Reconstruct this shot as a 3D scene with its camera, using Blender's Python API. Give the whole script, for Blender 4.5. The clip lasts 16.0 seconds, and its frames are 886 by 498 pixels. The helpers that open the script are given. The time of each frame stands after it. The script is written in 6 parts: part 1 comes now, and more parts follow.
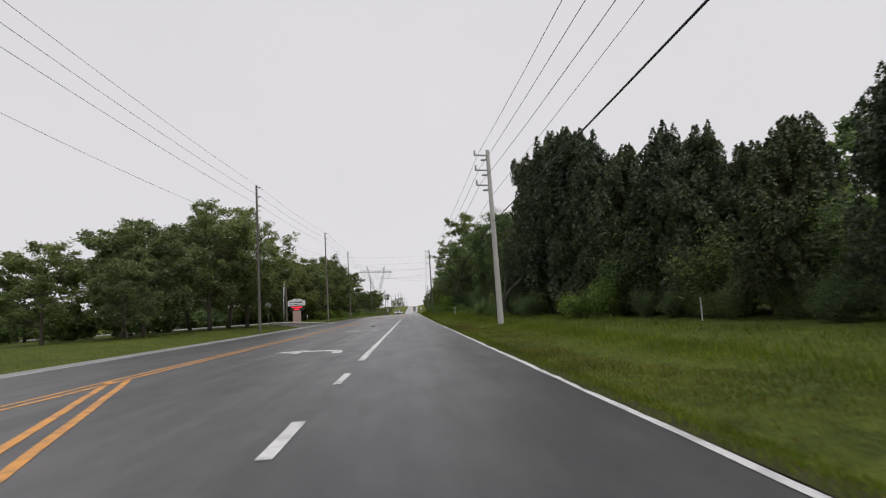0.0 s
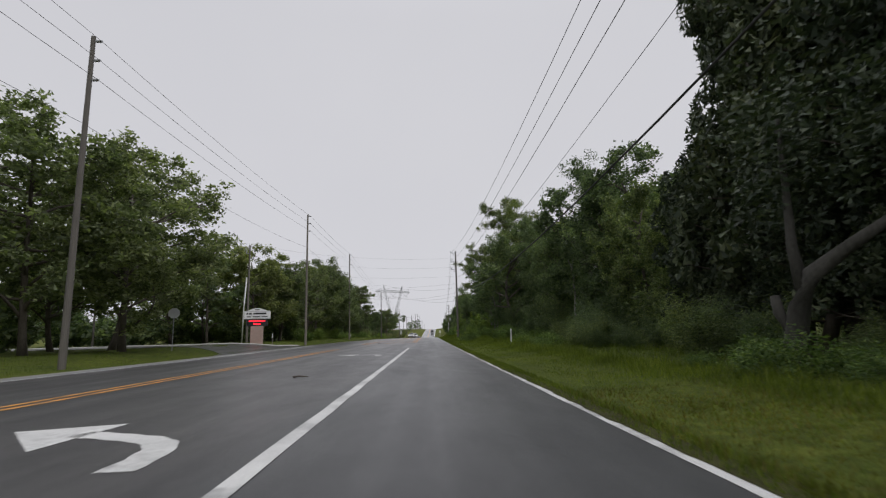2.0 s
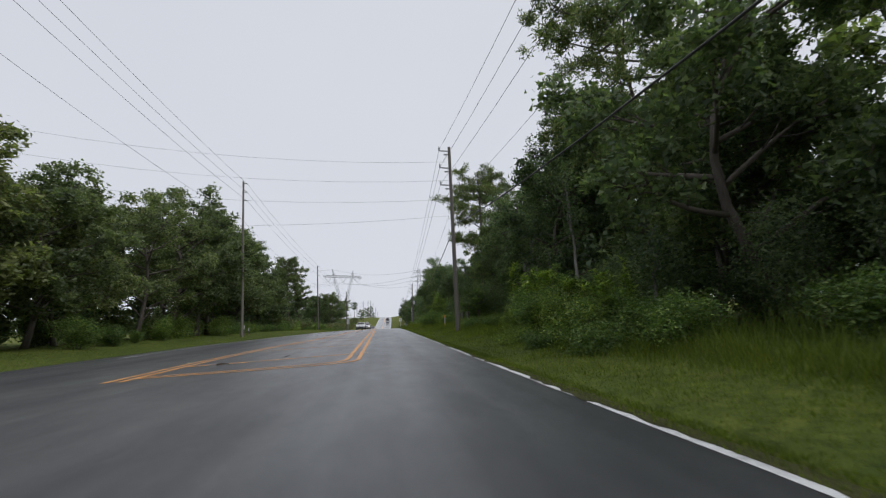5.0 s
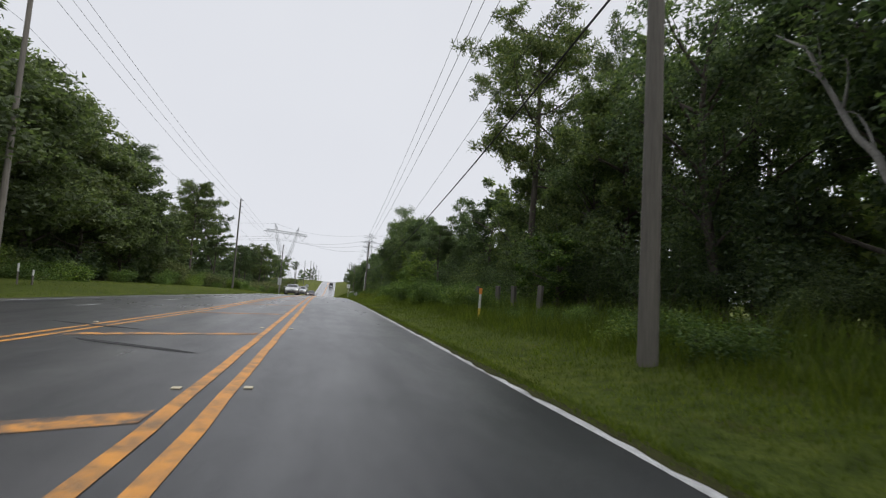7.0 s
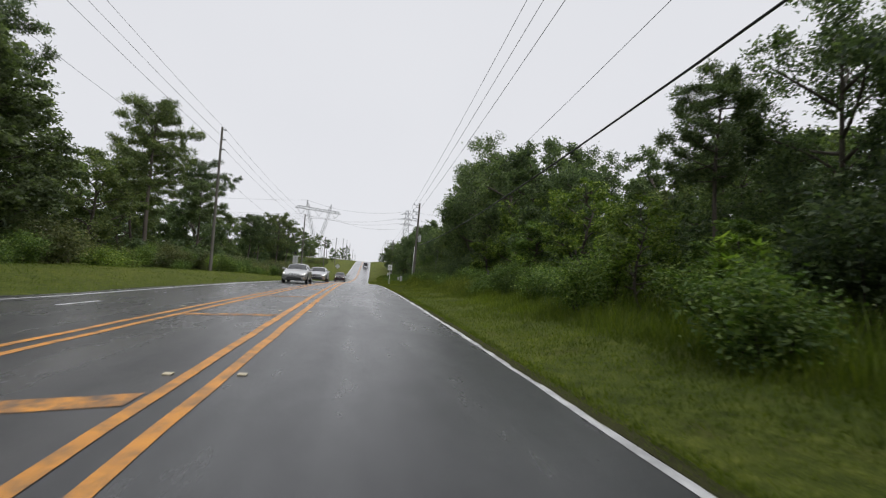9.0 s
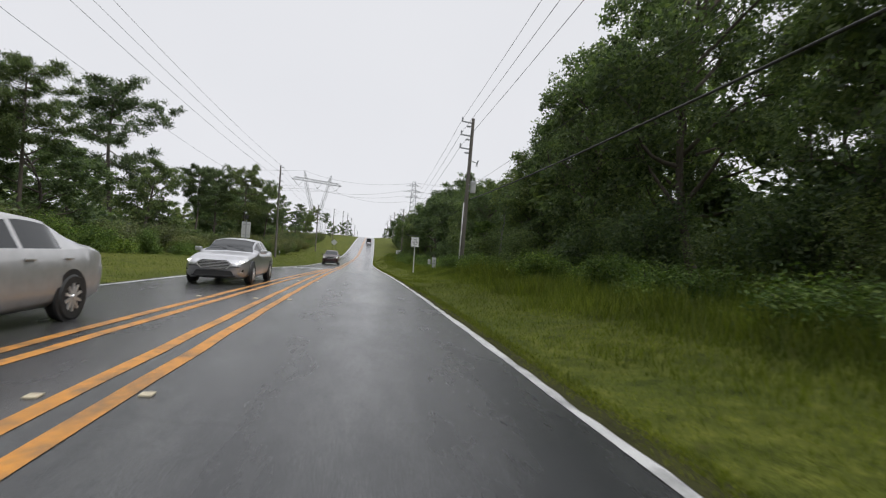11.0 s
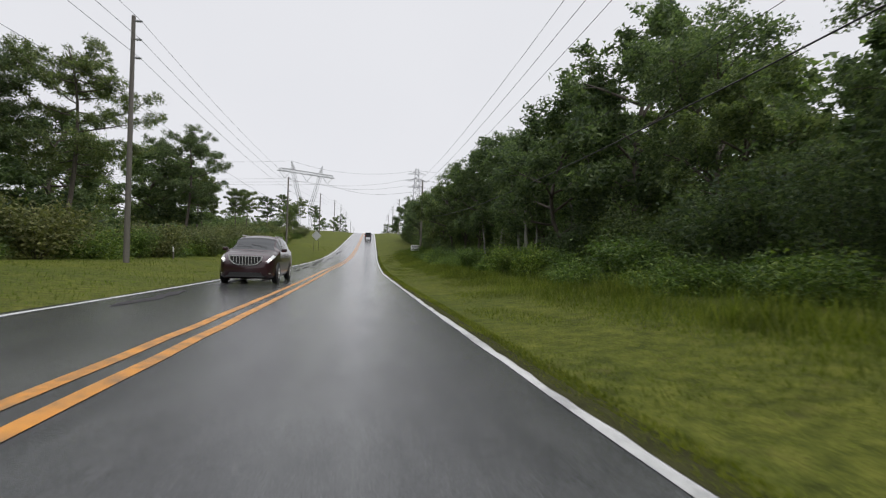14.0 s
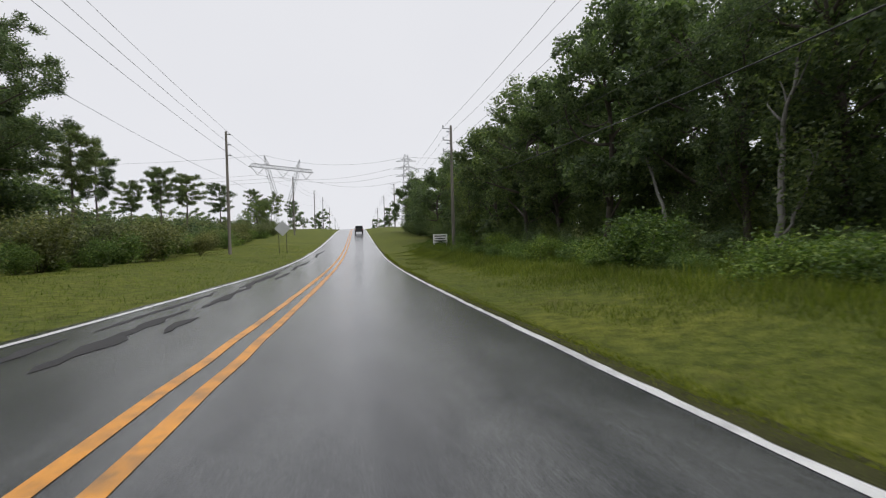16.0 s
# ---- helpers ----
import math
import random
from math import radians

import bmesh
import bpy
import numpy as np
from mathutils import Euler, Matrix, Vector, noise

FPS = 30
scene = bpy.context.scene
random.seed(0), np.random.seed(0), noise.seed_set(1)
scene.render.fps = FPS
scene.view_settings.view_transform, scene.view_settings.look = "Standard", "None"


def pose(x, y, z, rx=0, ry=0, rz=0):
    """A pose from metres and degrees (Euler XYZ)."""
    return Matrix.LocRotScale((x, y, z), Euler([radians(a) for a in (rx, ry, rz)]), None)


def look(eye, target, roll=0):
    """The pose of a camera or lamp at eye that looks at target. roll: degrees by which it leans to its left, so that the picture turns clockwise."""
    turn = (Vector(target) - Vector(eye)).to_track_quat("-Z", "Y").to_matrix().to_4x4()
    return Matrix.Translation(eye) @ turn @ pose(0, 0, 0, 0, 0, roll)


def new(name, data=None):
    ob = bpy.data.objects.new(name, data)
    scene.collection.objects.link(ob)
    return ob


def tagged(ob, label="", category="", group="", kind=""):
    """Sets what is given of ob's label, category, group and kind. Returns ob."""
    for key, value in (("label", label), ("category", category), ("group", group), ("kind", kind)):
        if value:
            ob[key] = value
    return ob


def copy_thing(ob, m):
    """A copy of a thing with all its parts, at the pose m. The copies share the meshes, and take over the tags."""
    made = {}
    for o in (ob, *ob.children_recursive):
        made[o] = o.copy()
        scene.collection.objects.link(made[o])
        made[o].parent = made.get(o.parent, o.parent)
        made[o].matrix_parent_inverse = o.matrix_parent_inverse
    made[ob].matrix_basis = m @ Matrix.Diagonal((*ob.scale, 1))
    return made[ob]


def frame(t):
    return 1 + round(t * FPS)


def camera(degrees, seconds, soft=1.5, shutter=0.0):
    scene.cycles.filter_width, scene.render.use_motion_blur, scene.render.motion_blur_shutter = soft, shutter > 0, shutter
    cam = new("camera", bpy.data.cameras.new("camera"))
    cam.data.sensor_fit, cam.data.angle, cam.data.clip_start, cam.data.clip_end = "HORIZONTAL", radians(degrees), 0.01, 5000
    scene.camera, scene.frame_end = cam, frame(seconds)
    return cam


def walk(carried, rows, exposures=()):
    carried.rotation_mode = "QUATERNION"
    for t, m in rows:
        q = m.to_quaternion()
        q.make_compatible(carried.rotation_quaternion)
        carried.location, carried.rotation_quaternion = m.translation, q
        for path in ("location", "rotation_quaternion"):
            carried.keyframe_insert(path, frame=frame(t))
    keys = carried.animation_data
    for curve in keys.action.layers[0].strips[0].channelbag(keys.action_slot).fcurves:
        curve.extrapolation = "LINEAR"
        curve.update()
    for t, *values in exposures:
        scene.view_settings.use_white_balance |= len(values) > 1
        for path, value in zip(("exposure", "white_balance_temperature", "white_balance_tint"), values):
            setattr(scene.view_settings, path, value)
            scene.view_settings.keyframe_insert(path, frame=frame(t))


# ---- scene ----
cam = camera(83.9, 16.0, soft=1.2, shutter=0.1)
PATH = [
    (0, (0.604, 1.853, 1.204), (0.752, 3.834, 1.432), -3.9),
    (0.5, (0.627, 9.656, 1.145), (0.741, 11.631, 1.435), -2.3),
    (1, (0.612, 17.431, 1.039), (0.71, 19.404, 1.353), -1.9),
    (1.5, (0.746, 25.012, 0.94), (0.825, 26.984, 1.26), -1.5),
    (2, (0.721, 32.582, 0.88), (0.792, 34.553, 1.209), -1.6),
    (2.5, (0.612, 40.395, 0.803), (0.683, 42.363, 1.152), -2.0),
    (3, (0.532, 48.041, 0.778), (0.597, 50.007, 1.139), -2.0),
    (5.5, (-0.033, 84.615, 0.885), (0.314, 86.569, 1.132), -1.9),
    (6, (-0.046, 91.788, 0.908), (0.396, 93.725, 1.133), 0.0),
    (6.5, (0.02, 99.082, 0.853), (0.486, 101.016, 1.053), 3.7),
    (7, (0.19, 106.808, 0.848), (0.649, 108.747, 1.02), 3.5),
    (7.5, (0.35, 114.55, 0.845), (0.803, 116.491, 1.007), 4.9),
    (8, (0.339, 122.303, 0.931), (0.709, 124.263, 1.071), 4.8),
    (8.5, (0.495, 130.325, 0.897), (0.819, 132.296, 1.007), 3.0),
    (9, (0.626, 138.535, 0.881), (0.96, 140.505, 0.966), 3.8),
    (11.5, (1.067, 179.323, 0.318), (1.388, 181.297, 0.28), 3.5),
    (12, (1.115, 186.677, 0.083), (1.447, 188.648, 0.021), 2.4),
    (12.5, (1.236, 194.083, -0.114), (1.574, 196.053, -0.17), 1.7),
    (13, (1.294, 201.331, -0.337), (1.635, 203.301, -0.38), 1.6),
    (13.5, (1.335, 208.908, -0.708), (1.676, 210.878, -0.754), 2.9),
    (14, (1.247, 217.027, -0.996), (1.585, 218.998, -1.013), 2.1),
    (14.5, (1.143, 224.795, -1.187), (1.471, 226.768, -1.206), 1.6),
    (15, (0.955, 232.767, -1.525), (1.292, 234.738, -1.559), 3.5),
    (15.5, (0.69, 240.851, -1.746), (1.034, 242.821, -1.778), 1.9),
    (16, (0.528, 249.123, -1.87), (0.92, 251.084, -1.908), -1.5),
]
walk(cam, [(t, look(eye, target, roll)) for t, eye, target, roll in PATH], exposures=[(0, 0.05, 6580, 12.5), (0.8, -0.08, 6500, 12.5), (1.5, -0.14, 6430, 12), (3, -0.1, 6350, 12), (5.5, 0.02, 6100, 10), (6.5, 0.1, 6200, 10), (7.5, 0.16, 6330, 10), (9, 0.16, 6380, 10), (11.5, 0.2, 6400, 10), (16, 0.2, 6400, 10.5)])

# ---------------------------------------------------------------- sky and light
world = bpy.data.worlds.new("overcast_sky")
scene.world = world
world.use_nodes = True
wn, wl = world.node_tree.nodes, world.node_tree.links
wbg = wn["Background"]
sky = wn.new("ShaderNodeTexSky")
sky.sky_type, sky.sun_disc = "NISHITA", False
sky.sun_elevation, sky.sun_rotation = radians(56), radians(131)
grey = wn.new("ShaderNodeHueSaturation")
grey.inputs["Saturation"].default_value = 0.1
cloud_map = wn.new("ShaderNodeTexCoord")
cloud_noise = wn.new("ShaderNodeTexNoise")
cloud_noise.inputs["Scale"].default_value = 1.6
cloud_noise.inputs["Detail"].default_value = 5
cloud_ramp = wn.new("ShaderNodeValToRGB")
cloud_ramp.color_ramp.elements[0].color = (8.4, 8.45, 8.85, 1)
cloud_ramp.color_ramp.elements[1].color = (9.6, 9.6, 9.85, 1)
cloud_mix = wn.new("ShaderNodeMixRGB")
cloud_mix.inputs["Fac"].default_value = 0.9
wl.new(cloud_map.outputs["Generated"], cloud_noise.inputs["Vector"])
wl.new(cloud_noise.outputs["Fac"], cloud_ramp.inputs["Fac"])
wl.new(sky.outputs["Color"], grey.inputs["Color"])
wl.new(grey.outputs["Color"], cloud_mix.inputs["Color1"])
wl.new(cloud_ramp.outputs["Color"], cloud_mix.inputs["Color2"])
sky_up = wn.new("ShaderNodeSeparateXYZ")
wl.new(cloud_map.outputs["Generated"], sky_up.inputs["Vector"])
zenith = wn.new("ShaderNodeMapRange")
zenith.interpolation_type = "SMOOTHSTEP"
for key, val in (("From Min", 0.55), ("From Max", 1.0), ("To Min", 1.0), ("To Max", 2.0)):
    zenith.inputs[key].default_value = val
wl.new(sky_up.outputs["Z"], zenith.inputs["Value"])
overcast = wn.new("ShaderNodeMixRGB")
overcast.blend_type = "MULTIPLY"
overcast.inputs["Fac"].default_value = 1.0
wl.new(cloud_mix.outputs["Color"], overcast.inputs["Color1"])
wl.new(zenith.outputs["Result"], overcast.inputs["Color2"])
wl.new(overcast.outputs["Color"], wbg.inputs["Color"])
wbg.inputs["Strength"].default_value = 0.08

sun = new("sun", bpy.data.lights.new("sun", "SUN"))
sun.data.energy, sun.data.angle, sun.data.color = 1.3, radians(25), (1, 0.97, 0.93)
sun.matrix_world = look((0, 0, 0), (-0.42, 0.36, -0.83))


# ---------------------------------------------------------------- materials
def ramp_node(nt, fac, stops):
    r = nt.nodes.new("ShaderNodeValToRGB")
    e = r.color_ramp.elements
    while len(e) < len(stops):
        e.new(0.5)
    for el, (p, c) in zip(e, stops):
        el.position, el.color = p, (*c, 1)
    nt.links.new(fac, r.inputs["Fac"])
    return r.outputs["Color"]


def noise_node(nt, vec, scale, detail=6, rough=0.55, stretch=None):
    n = nt.nodes.new("ShaderNodeTexNoise")
    n.inputs["Scale"].default_value, n.inputs["Detail"].default_value = scale, detail
    n.inputs["Roughness"].default_value = rough
    if stretch:
        mp = nt.nodes.new("ShaderNodeMapping")
        mp.inputs["Scale"].default_value = stretch
        nt.links.new(vec, mp.inputs["Vector"])
        vec = mp.outputs["Vector"]
    nt.links.new(vec, n.inputs["Vector"])
    return n.outputs["Fac"]


def mix(nt, fac, a, b, mode="MIX"):
    m = nt.nodes.new("ShaderNodeMixRGB")
    m.blend_type = mode
    for key, v in (("Fac", fac), ("Color1", a), ("Color2", b)):
        if isinstance(v, (int, float)):
            m.inputs[key].default_value = v
        elif isinstance(v, tuple):
            m.inputs[key].default_value = (*v, 1)
        else:
            nt.links.new(v, m.inputs[key])
    return m.outputs["Color"]


def surface(name, dark, light, scale=3.0, grain=60.0, rough=0.8, rough_var=0.1, bump=0.3, metal=0.0, stretch=None,
            per=None, dirt=None, spec=0.5, wear=(0.48, 0.7)):
    """A painted, wooden, metal or earthen surface: two colours over two scales of noise, with relief from the fine one."""
    m = bpy.data.materials.new(name)
    m.use_nodes = True
    nt = m.node_tree
    b = nt.nodes["Principled BSDF"]
    vec = nt.nodes.new("ShaderNodeTexCoord").outputs["Object"]
    big = noise_node(nt, vec, scale, 5, 0.6, stretch)
    fine = noise_node(nt, vec, grain, 4, 0.6, stretch)
    f = mix(nt, 0.45, big, fine)
    col = ramp_node(nt, f, ((0.3, dark), (0.7, light)))
    if per:
        src = nt.nodes.new("ShaderNodeObjectInfo").outputs["Random"] if per == "object" else \
            nt.nodes.new("ShaderNodeNewGeometry").outputs["Random Per Island"]
        tint = ramp_node(nt, src, ((0, (0.62, 0.62, 0.62)), (1, (1.35, 1.3, 1.2))))
        col = mix(nt, 1.0, col, tint, "MULTIPLY")
    if dirt:
        d = ramp_node(nt, noise_node(nt, vec, scale * 0.6, 7, 0.7), ((wear[0], (0, 0, 0)), (wear[1], (1, 1, 1))))
        col = mix(nt, d, col, dirt)
    nt.links.new(col, b.inputs["Base Color"])
    mr = nt.nodes.new("ShaderNodeMapRange")
    mr.inputs["To Min"].default_value, mr.inputs["To Max"].default_value = rough - rough_var, rough + rough_var
    nt.links.new(big, mr.inputs["Value"])
    nt.links.new(mr.outputs["Result"], b.inputs["Roughness"])
    b.inputs["Metallic"].default_value = metal
    b.inputs["Specular IOR Level"].default_value = spec
    if bump:
        bp = nt.nodes.new("ShaderNodeBump")
        bp.inputs["Strength"].default_value, bp.inputs["Distance"].default_value = bump, 0.02
        nt.links.new(fine, bp.inputs["Height"])
        nt.links.new(bp.outputs["Normal"], b.inputs["Normal"])
    return m


def leaf_material(name, dark, mid, light, trans=0.25):
    m = bpy.data.materials.new(name)
    m.use_nodes = True
    nt = m.node_tree
    b = nt.nodes["Principled BSDF"]
    isl = nt.nodes.new("ShaderNodeNewGeometry").outputs["Random Per Island"]
    col = ramp_node(nt, isl, ((0.0, dark), (0.55, mid), (1.0, light)))
    vec = nt.nodes.new("ShaderNodeTexCoord").outputs["Object"]
    patch = ramp_node(nt, noise_node(nt, vec, 0.45, 4), ((0.3, (0.6, 0.62, 0.6)), (0.7, (1.3, 1.25, 1.1))))
    col = mix(nt, 1.0, col, patch, "MULTIPLY")
    ob = nt.nodes.new("ShaderNodeObjectInfo").outputs["Random"]
    col = mix(nt, 1.0, col, ramp_node(nt, ob, ((0, (0.75, 0.78, 0.8)), (0.5, (1, 1, 1)), (1, (1.25, 1.15, 0.9)))), "MULTIPLY")
    nt.links.new(col, b.inputs["Base Color"])
    b.inputs["Roughness"].default_value = 0.55
    b.inputs["Specular IOR Level"].default_value = 0.3
    tr = nt.nodes.new("ShaderNodeBsdfTranslucent")
    nt.links.new(mix(nt, 1.0, col, (1.2, 1.4, 0.6), "MULTIPLY"), tr.inputs["Color"])
    ms = nt.nodes.new("ShaderNodeMixShader")
    ms.inputs["Fac"].default_value = trans
    nt.links.new(b.outputs["BSDF"], ms.inputs[1])
    nt.links.new(tr.outputs["BSDF"], ms.inputs[2])
    nt.links.new(ms.outputs["Shader"], nt.nodes["Material Output"].inputs["Surface"])
    return m


def asphalt_material():
    m = bpy.data.materials.new("wet_asphalt")
    m.use_nodes = True
    nt = m.node_tree
    b = nt.nodes["Principled BSDF"]
    vec = nt.nodes.new("ShaderNodeTexCoord").outputs["Object"]
    stone = noise_node(nt, vec, 90, 3, 0.7)
    patch = noise_node(nt, vec, 0.35, 6, 0.6, (1.6, 0.25, 1))
    lanes = noise_node(nt, vec, 1.0, 3, 0.5, (1.1, 0.01, 1))
    base = ramp_node(nt, stone, ((0.3, (0.0195, 0.0205, 0.022)), (0.55, (0.037, 0.0392, 0.041)), (0.75, (0.072, 0.0765, 0.0775))))
    tone = ramp_node(nt, mix(nt, 0.5, patch, lanes), ((0.36, (0.58, 0.58, 0.6)), (0.64, (1.36, 1.34, 1.31))))
    blotch = noise_node(nt, vec, 1.1, 7, 0.68, (1.3, 0.45, 1))
    base = mix(nt, 1.0, base, ramp_node(nt, blotch, ((0.33, (0.72, 0.72, 0.73)), (0.66, (1.26, 1.25, 1.23)))), "MULTIPLY")
    col = mix(nt, 1.0, base, tone, "MULTIPLY")
    # cracks filled with tar
    v = nt.nodes.new("ShaderNodeTexVoronoi")
    v.feature = "DISTANCE_TO_EDGE"
    v.inputs["Scale"].default_value = 0.13
    warp = nt.nodes.new("ShaderNodeTexNoise")
    warp.inputs["Scale"].default_value, warp.inputs["Detail"].default_value = 0.7, 5
    nt.links.new(vec, warp.inputs["Vector"])
    add = nt.nodes.new("ShaderNodeMixRGB")
    add.blend_type, add.inputs["Fac"].default_value = "ADD", 2.5
    add.use_clamp = False
    nt.links.new(vec, add.inputs["Color1"])
    nt.links.new(warp.outputs["Color"], add.inputs["Color2"])
    nt.links.new(add.outputs["Color"], v.inputs["Vector"])
    crack = ramp_node(nt, v.outputs["Distance"], ((0.0, (0.86, 0.86, 0.86)), (0.003, (1, 1, 1))))
    col = mix(nt, 1.0, col, crack, "MULTIPLY")
    nt.links.new(col, b.inputs["Base Color"])
    # the rain has wetted the far part of the road more than the near part
    sep = nt.nodes.new("ShaderNodeSeparateXYZ")
    nt.links.new(vec, sep.inputs["Vector"])
    along = nt.nodes.new("ShaderNodeMapRange")
    for key, val in (("From Min", 60), ("From Max", 260), ("To Min", 0.0), ("To Max", 0.65)):
        along.inputs[key].default_value = val
    nt.links.new(sep.outputs["Y"], along.inputs["Value"])
    wet = nt.nodes.new("ShaderNodeMath")
    wet.operation = "ADD"
    nt.links.new(along.outputs["Result"], wet.inputs[0])
    nt.links.new(mix(nt, 0.4, mix(nt, 0.5, patch, lanes), blotch), wet.inputs[1])
    rough = nt.nodes.new("ShaderNodeMapRange")
    for key, val in (("From Min", 0.35), ("From Max", 1.1), ("To Min", 0.46), ("To Max", 0.16)):
        rough.inputs[key].default_value = val
    nt.links.new(wet.outputs["Value"], rough.inputs["Value"])
    # base colour grows paler farther along, from y 90 to 230
    far_blend = nt.nodes.new("ShaderNodeMapRange")
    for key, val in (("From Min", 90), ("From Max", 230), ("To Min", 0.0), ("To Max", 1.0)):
        far_blend.inputs[key].default_value = val
    nt.links.new(sep.outputs["Y"], far_blend.inputs["Value"])
    road_col = mix(nt, far_blend.outputs["Result"], col, mix(nt, 1.0, col, (1.7, 1.7, 1.67), "MULTIPLY"))
    # the turn lanes were surfaced with a browner, paler stone
    side = nt.nodes.new("ShaderNodeMapRange")
    for key, val in (("From Min", -0.95), ("From Max", -1.25), ("To Min", 0.0), ("To Max", 1.0)):
        side.inputs[key].default_value = val
    nt.links.new(sep.outputs["X"], side.inputs["Value"])
    stretch_y = nt.nodes.new("ShaderNodeMapRange")
    for key, val in (("From Min", 170), ("From Max", 205), ("To Min", 1.0), ("To Max", 0.0)):
        stretch_y.inputs[key].default_value = val
    nt.links.new(sep.outputs["Y"], stretch_y.inputs["Value"])
    brown = nt.nodes.new("ShaderNodeMath")
    brown.operation = "MULTIPLY"
    nt.links.new(side.outputs["Result"], brown.inputs[0])
    nt.links.new(stretch_y.outputs["Result"], brown.inputs[1])
    road_col = mix(nt, brown.outputs["Value"], road_col, mix(nt, 1.0, road_col, (1.36, 1.28, 1.27), "MULTIPLY"))
    nt.links.new(road_col, b.inputs["Base Color"])
    nt.links.new(rough.outputs["Result"], b.inputs["Roughness"])
    bp = nt.nodes.new("ShaderNodeBump")
    bp.inputs["Strength"].default_value, bp.inputs["Distance"].default_value = 0.25, 0.01
    nt.links.new(stone, bp.inputs["Height"])
    nt.links.new(bp.outputs["Normal"], b.inputs["Normal"])
    return m


def verge_material():
    """Matted short grass with thatch and a few bare, mossy spots."""
    m = bpy.data.materials.new("verge_grass_ground")
    m.use_nodes = True
    nt = m.node_tree
    b = nt.nodes["Principled BSDF"]
    vec = nt.nodes.new("ShaderNodeTexCoord").outputs["Object"]
    wide = noise_node(nt, vec, 0.22, 4, 0.6)
    tuft = noise_node(nt, vec, 3.2, 6, 0.72)
    fine = noise_node(nt, vec, 34, 4, 0.7)
    col = ramp_node(nt, tuft, ((0.32, (0.025, 0.037, 0.007)), (0.5, (0.057, 0.078, 0.014)), (0.68, (0.094, 0.115, 0.024))))
    col = mix(nt, 1.0, col, ramp_node(nt, fine, ((0.3, (0.5, 0.52, 0.5)), (0.7, (1.45, 1.42, 1.3)))), "MULTIPLY")
    col = mix(nt, 1.0, col, ramp_node(nt, wide, ((0.3, (0.78, 0.84, 0.8)), (0.7, (1.25, 1.15, 1.0)))), "MULTIPLY")
    # grass colour turns yellower and paler between y 140 and 200
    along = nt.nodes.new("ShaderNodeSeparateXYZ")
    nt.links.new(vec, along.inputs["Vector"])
    yellow_blend = nt.nodes.new("ShaderNodeMapRange")
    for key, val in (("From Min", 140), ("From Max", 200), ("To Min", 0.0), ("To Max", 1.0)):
        yellow_blend.inputs[key].default_value = val
    nt.links.new(along.outputs["Y"], yellow_blend.inputs["Value"])
    col = mix(nt, yellow_blend.outputs["Result"], col, mix(nt, 1.0, col, (1.4, 1.24, 1.3), "MULTIPLY"))
    thatch = ramp_node(nt, noise_node(nt, vec, 1.1, 7, 0.75), ((0.56, (0, 0, 0)), (0.75, (1, 1, 1))))
    col = mix(nt, thatch, col, (0.072, 0.067, 0.022))
    nt.links.new(col, b.inputs["Base Color"])
    b.inputs["Roughness"].default_value = 0.92
    b.inputs["Specular IOR Level"].default_value = 0.12
    bp = nt.nodes.new("ShaderNodeBump")
    bp.inputs["Strength"].default_value, bp.inputs["Distance"].default_value = 0.9, 0.06
    nt.links.new(mix(nt, 0.4, tuft, fine), bp.inputs["Height"])
    nt.links.new(bp.outputs["Normal"], b.inputs["Normal"])
    return m


M_ASPHALT = asphalt_material()
M_SHOULDER = surface("pale_shoulder_asphalt", (0.13, 0.13, 0.128), (0.22, 0.218, 0.21), 0.8, 60, 0.5, 0.1, 0.3)
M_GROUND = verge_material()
M_BLADE = leaf_material("grass_blades", (0.062, 0.094, 0.014), (0.1, 0.137, 0.021), (0.165, 0.2, 0.042), 0.5)
M_YELLOWBLADE = leaf_material("yellower_grass_blades", (0.085, 0.11, 0.018), (0.138, 0.165, 0.03), (0.22, 0.24, 0.06), 0.5)
M_DRY = leaf_material("dry_grass_blades", (0.085, 0.077, 0.015), (0.13, 0.115, 0.024), (0.2, 0.17, 0.048), 0.45)
M_THATCH = surface("dark_wet_thatch", (0.018, 0.019, 0.008), (0.06, 0.062, 0.022), 2.5, 40, 0.9, 0.06, 0.9, spec=0.1)
M_WHITE = surface("worn_white_road_paint", (0.38, 0.385, 0.38), (0.62, 0.625, 0.61), 2, 45, 0.5, 0.1, 0.3, dirt=(0.2, 0.2, 0.2))
M_YELLOW = surface("worn_yellow_road_paint", (0.44, 0.185, 0.026), (0.66, 0.29, 0.042), 5, 50, 0.5, 0.1, 0.3, dirt=(0.2, 0.115, 0.05), wear=(0.44, 0.66))
M_WOOD = surface("weathered_pole_wood", (0.072, 0.067, 0.06), (0.18, 0.17, 0.155), 1.2, 30, 0.85, 0.08, 0.5, stretch=(1, 1, 0.06), per="object")
M_CONCRETE = surface("pale_pole_concrete", (0.34, 0.33, 0.31), (0.5, 0.49, 0.47), 0.8, 30, 0.8, 0.08, 0.3, stretch=(1, 1, 0.15))
M_STEEL = surface("galvanised_steel", (0.24, 0.25, 0.26), (0.38, 0.39, 0.4), 3, 40, 0.5, 0.1, 0.1, metal=0.6)
M_CABLE = surface("black_cable", (0.02, 0.02, 0.02), (0.04, 0.04, 0.04), 5, 40, 0.6, 0.1, 0)
M_BARK = surface("grey_bark", (0.045, 0.036, 0.028), (0.14, 0.12, 0.1), 1.5, 18, 0.9, 0.05, 0.9, stretch=(1, 1, 0.25))
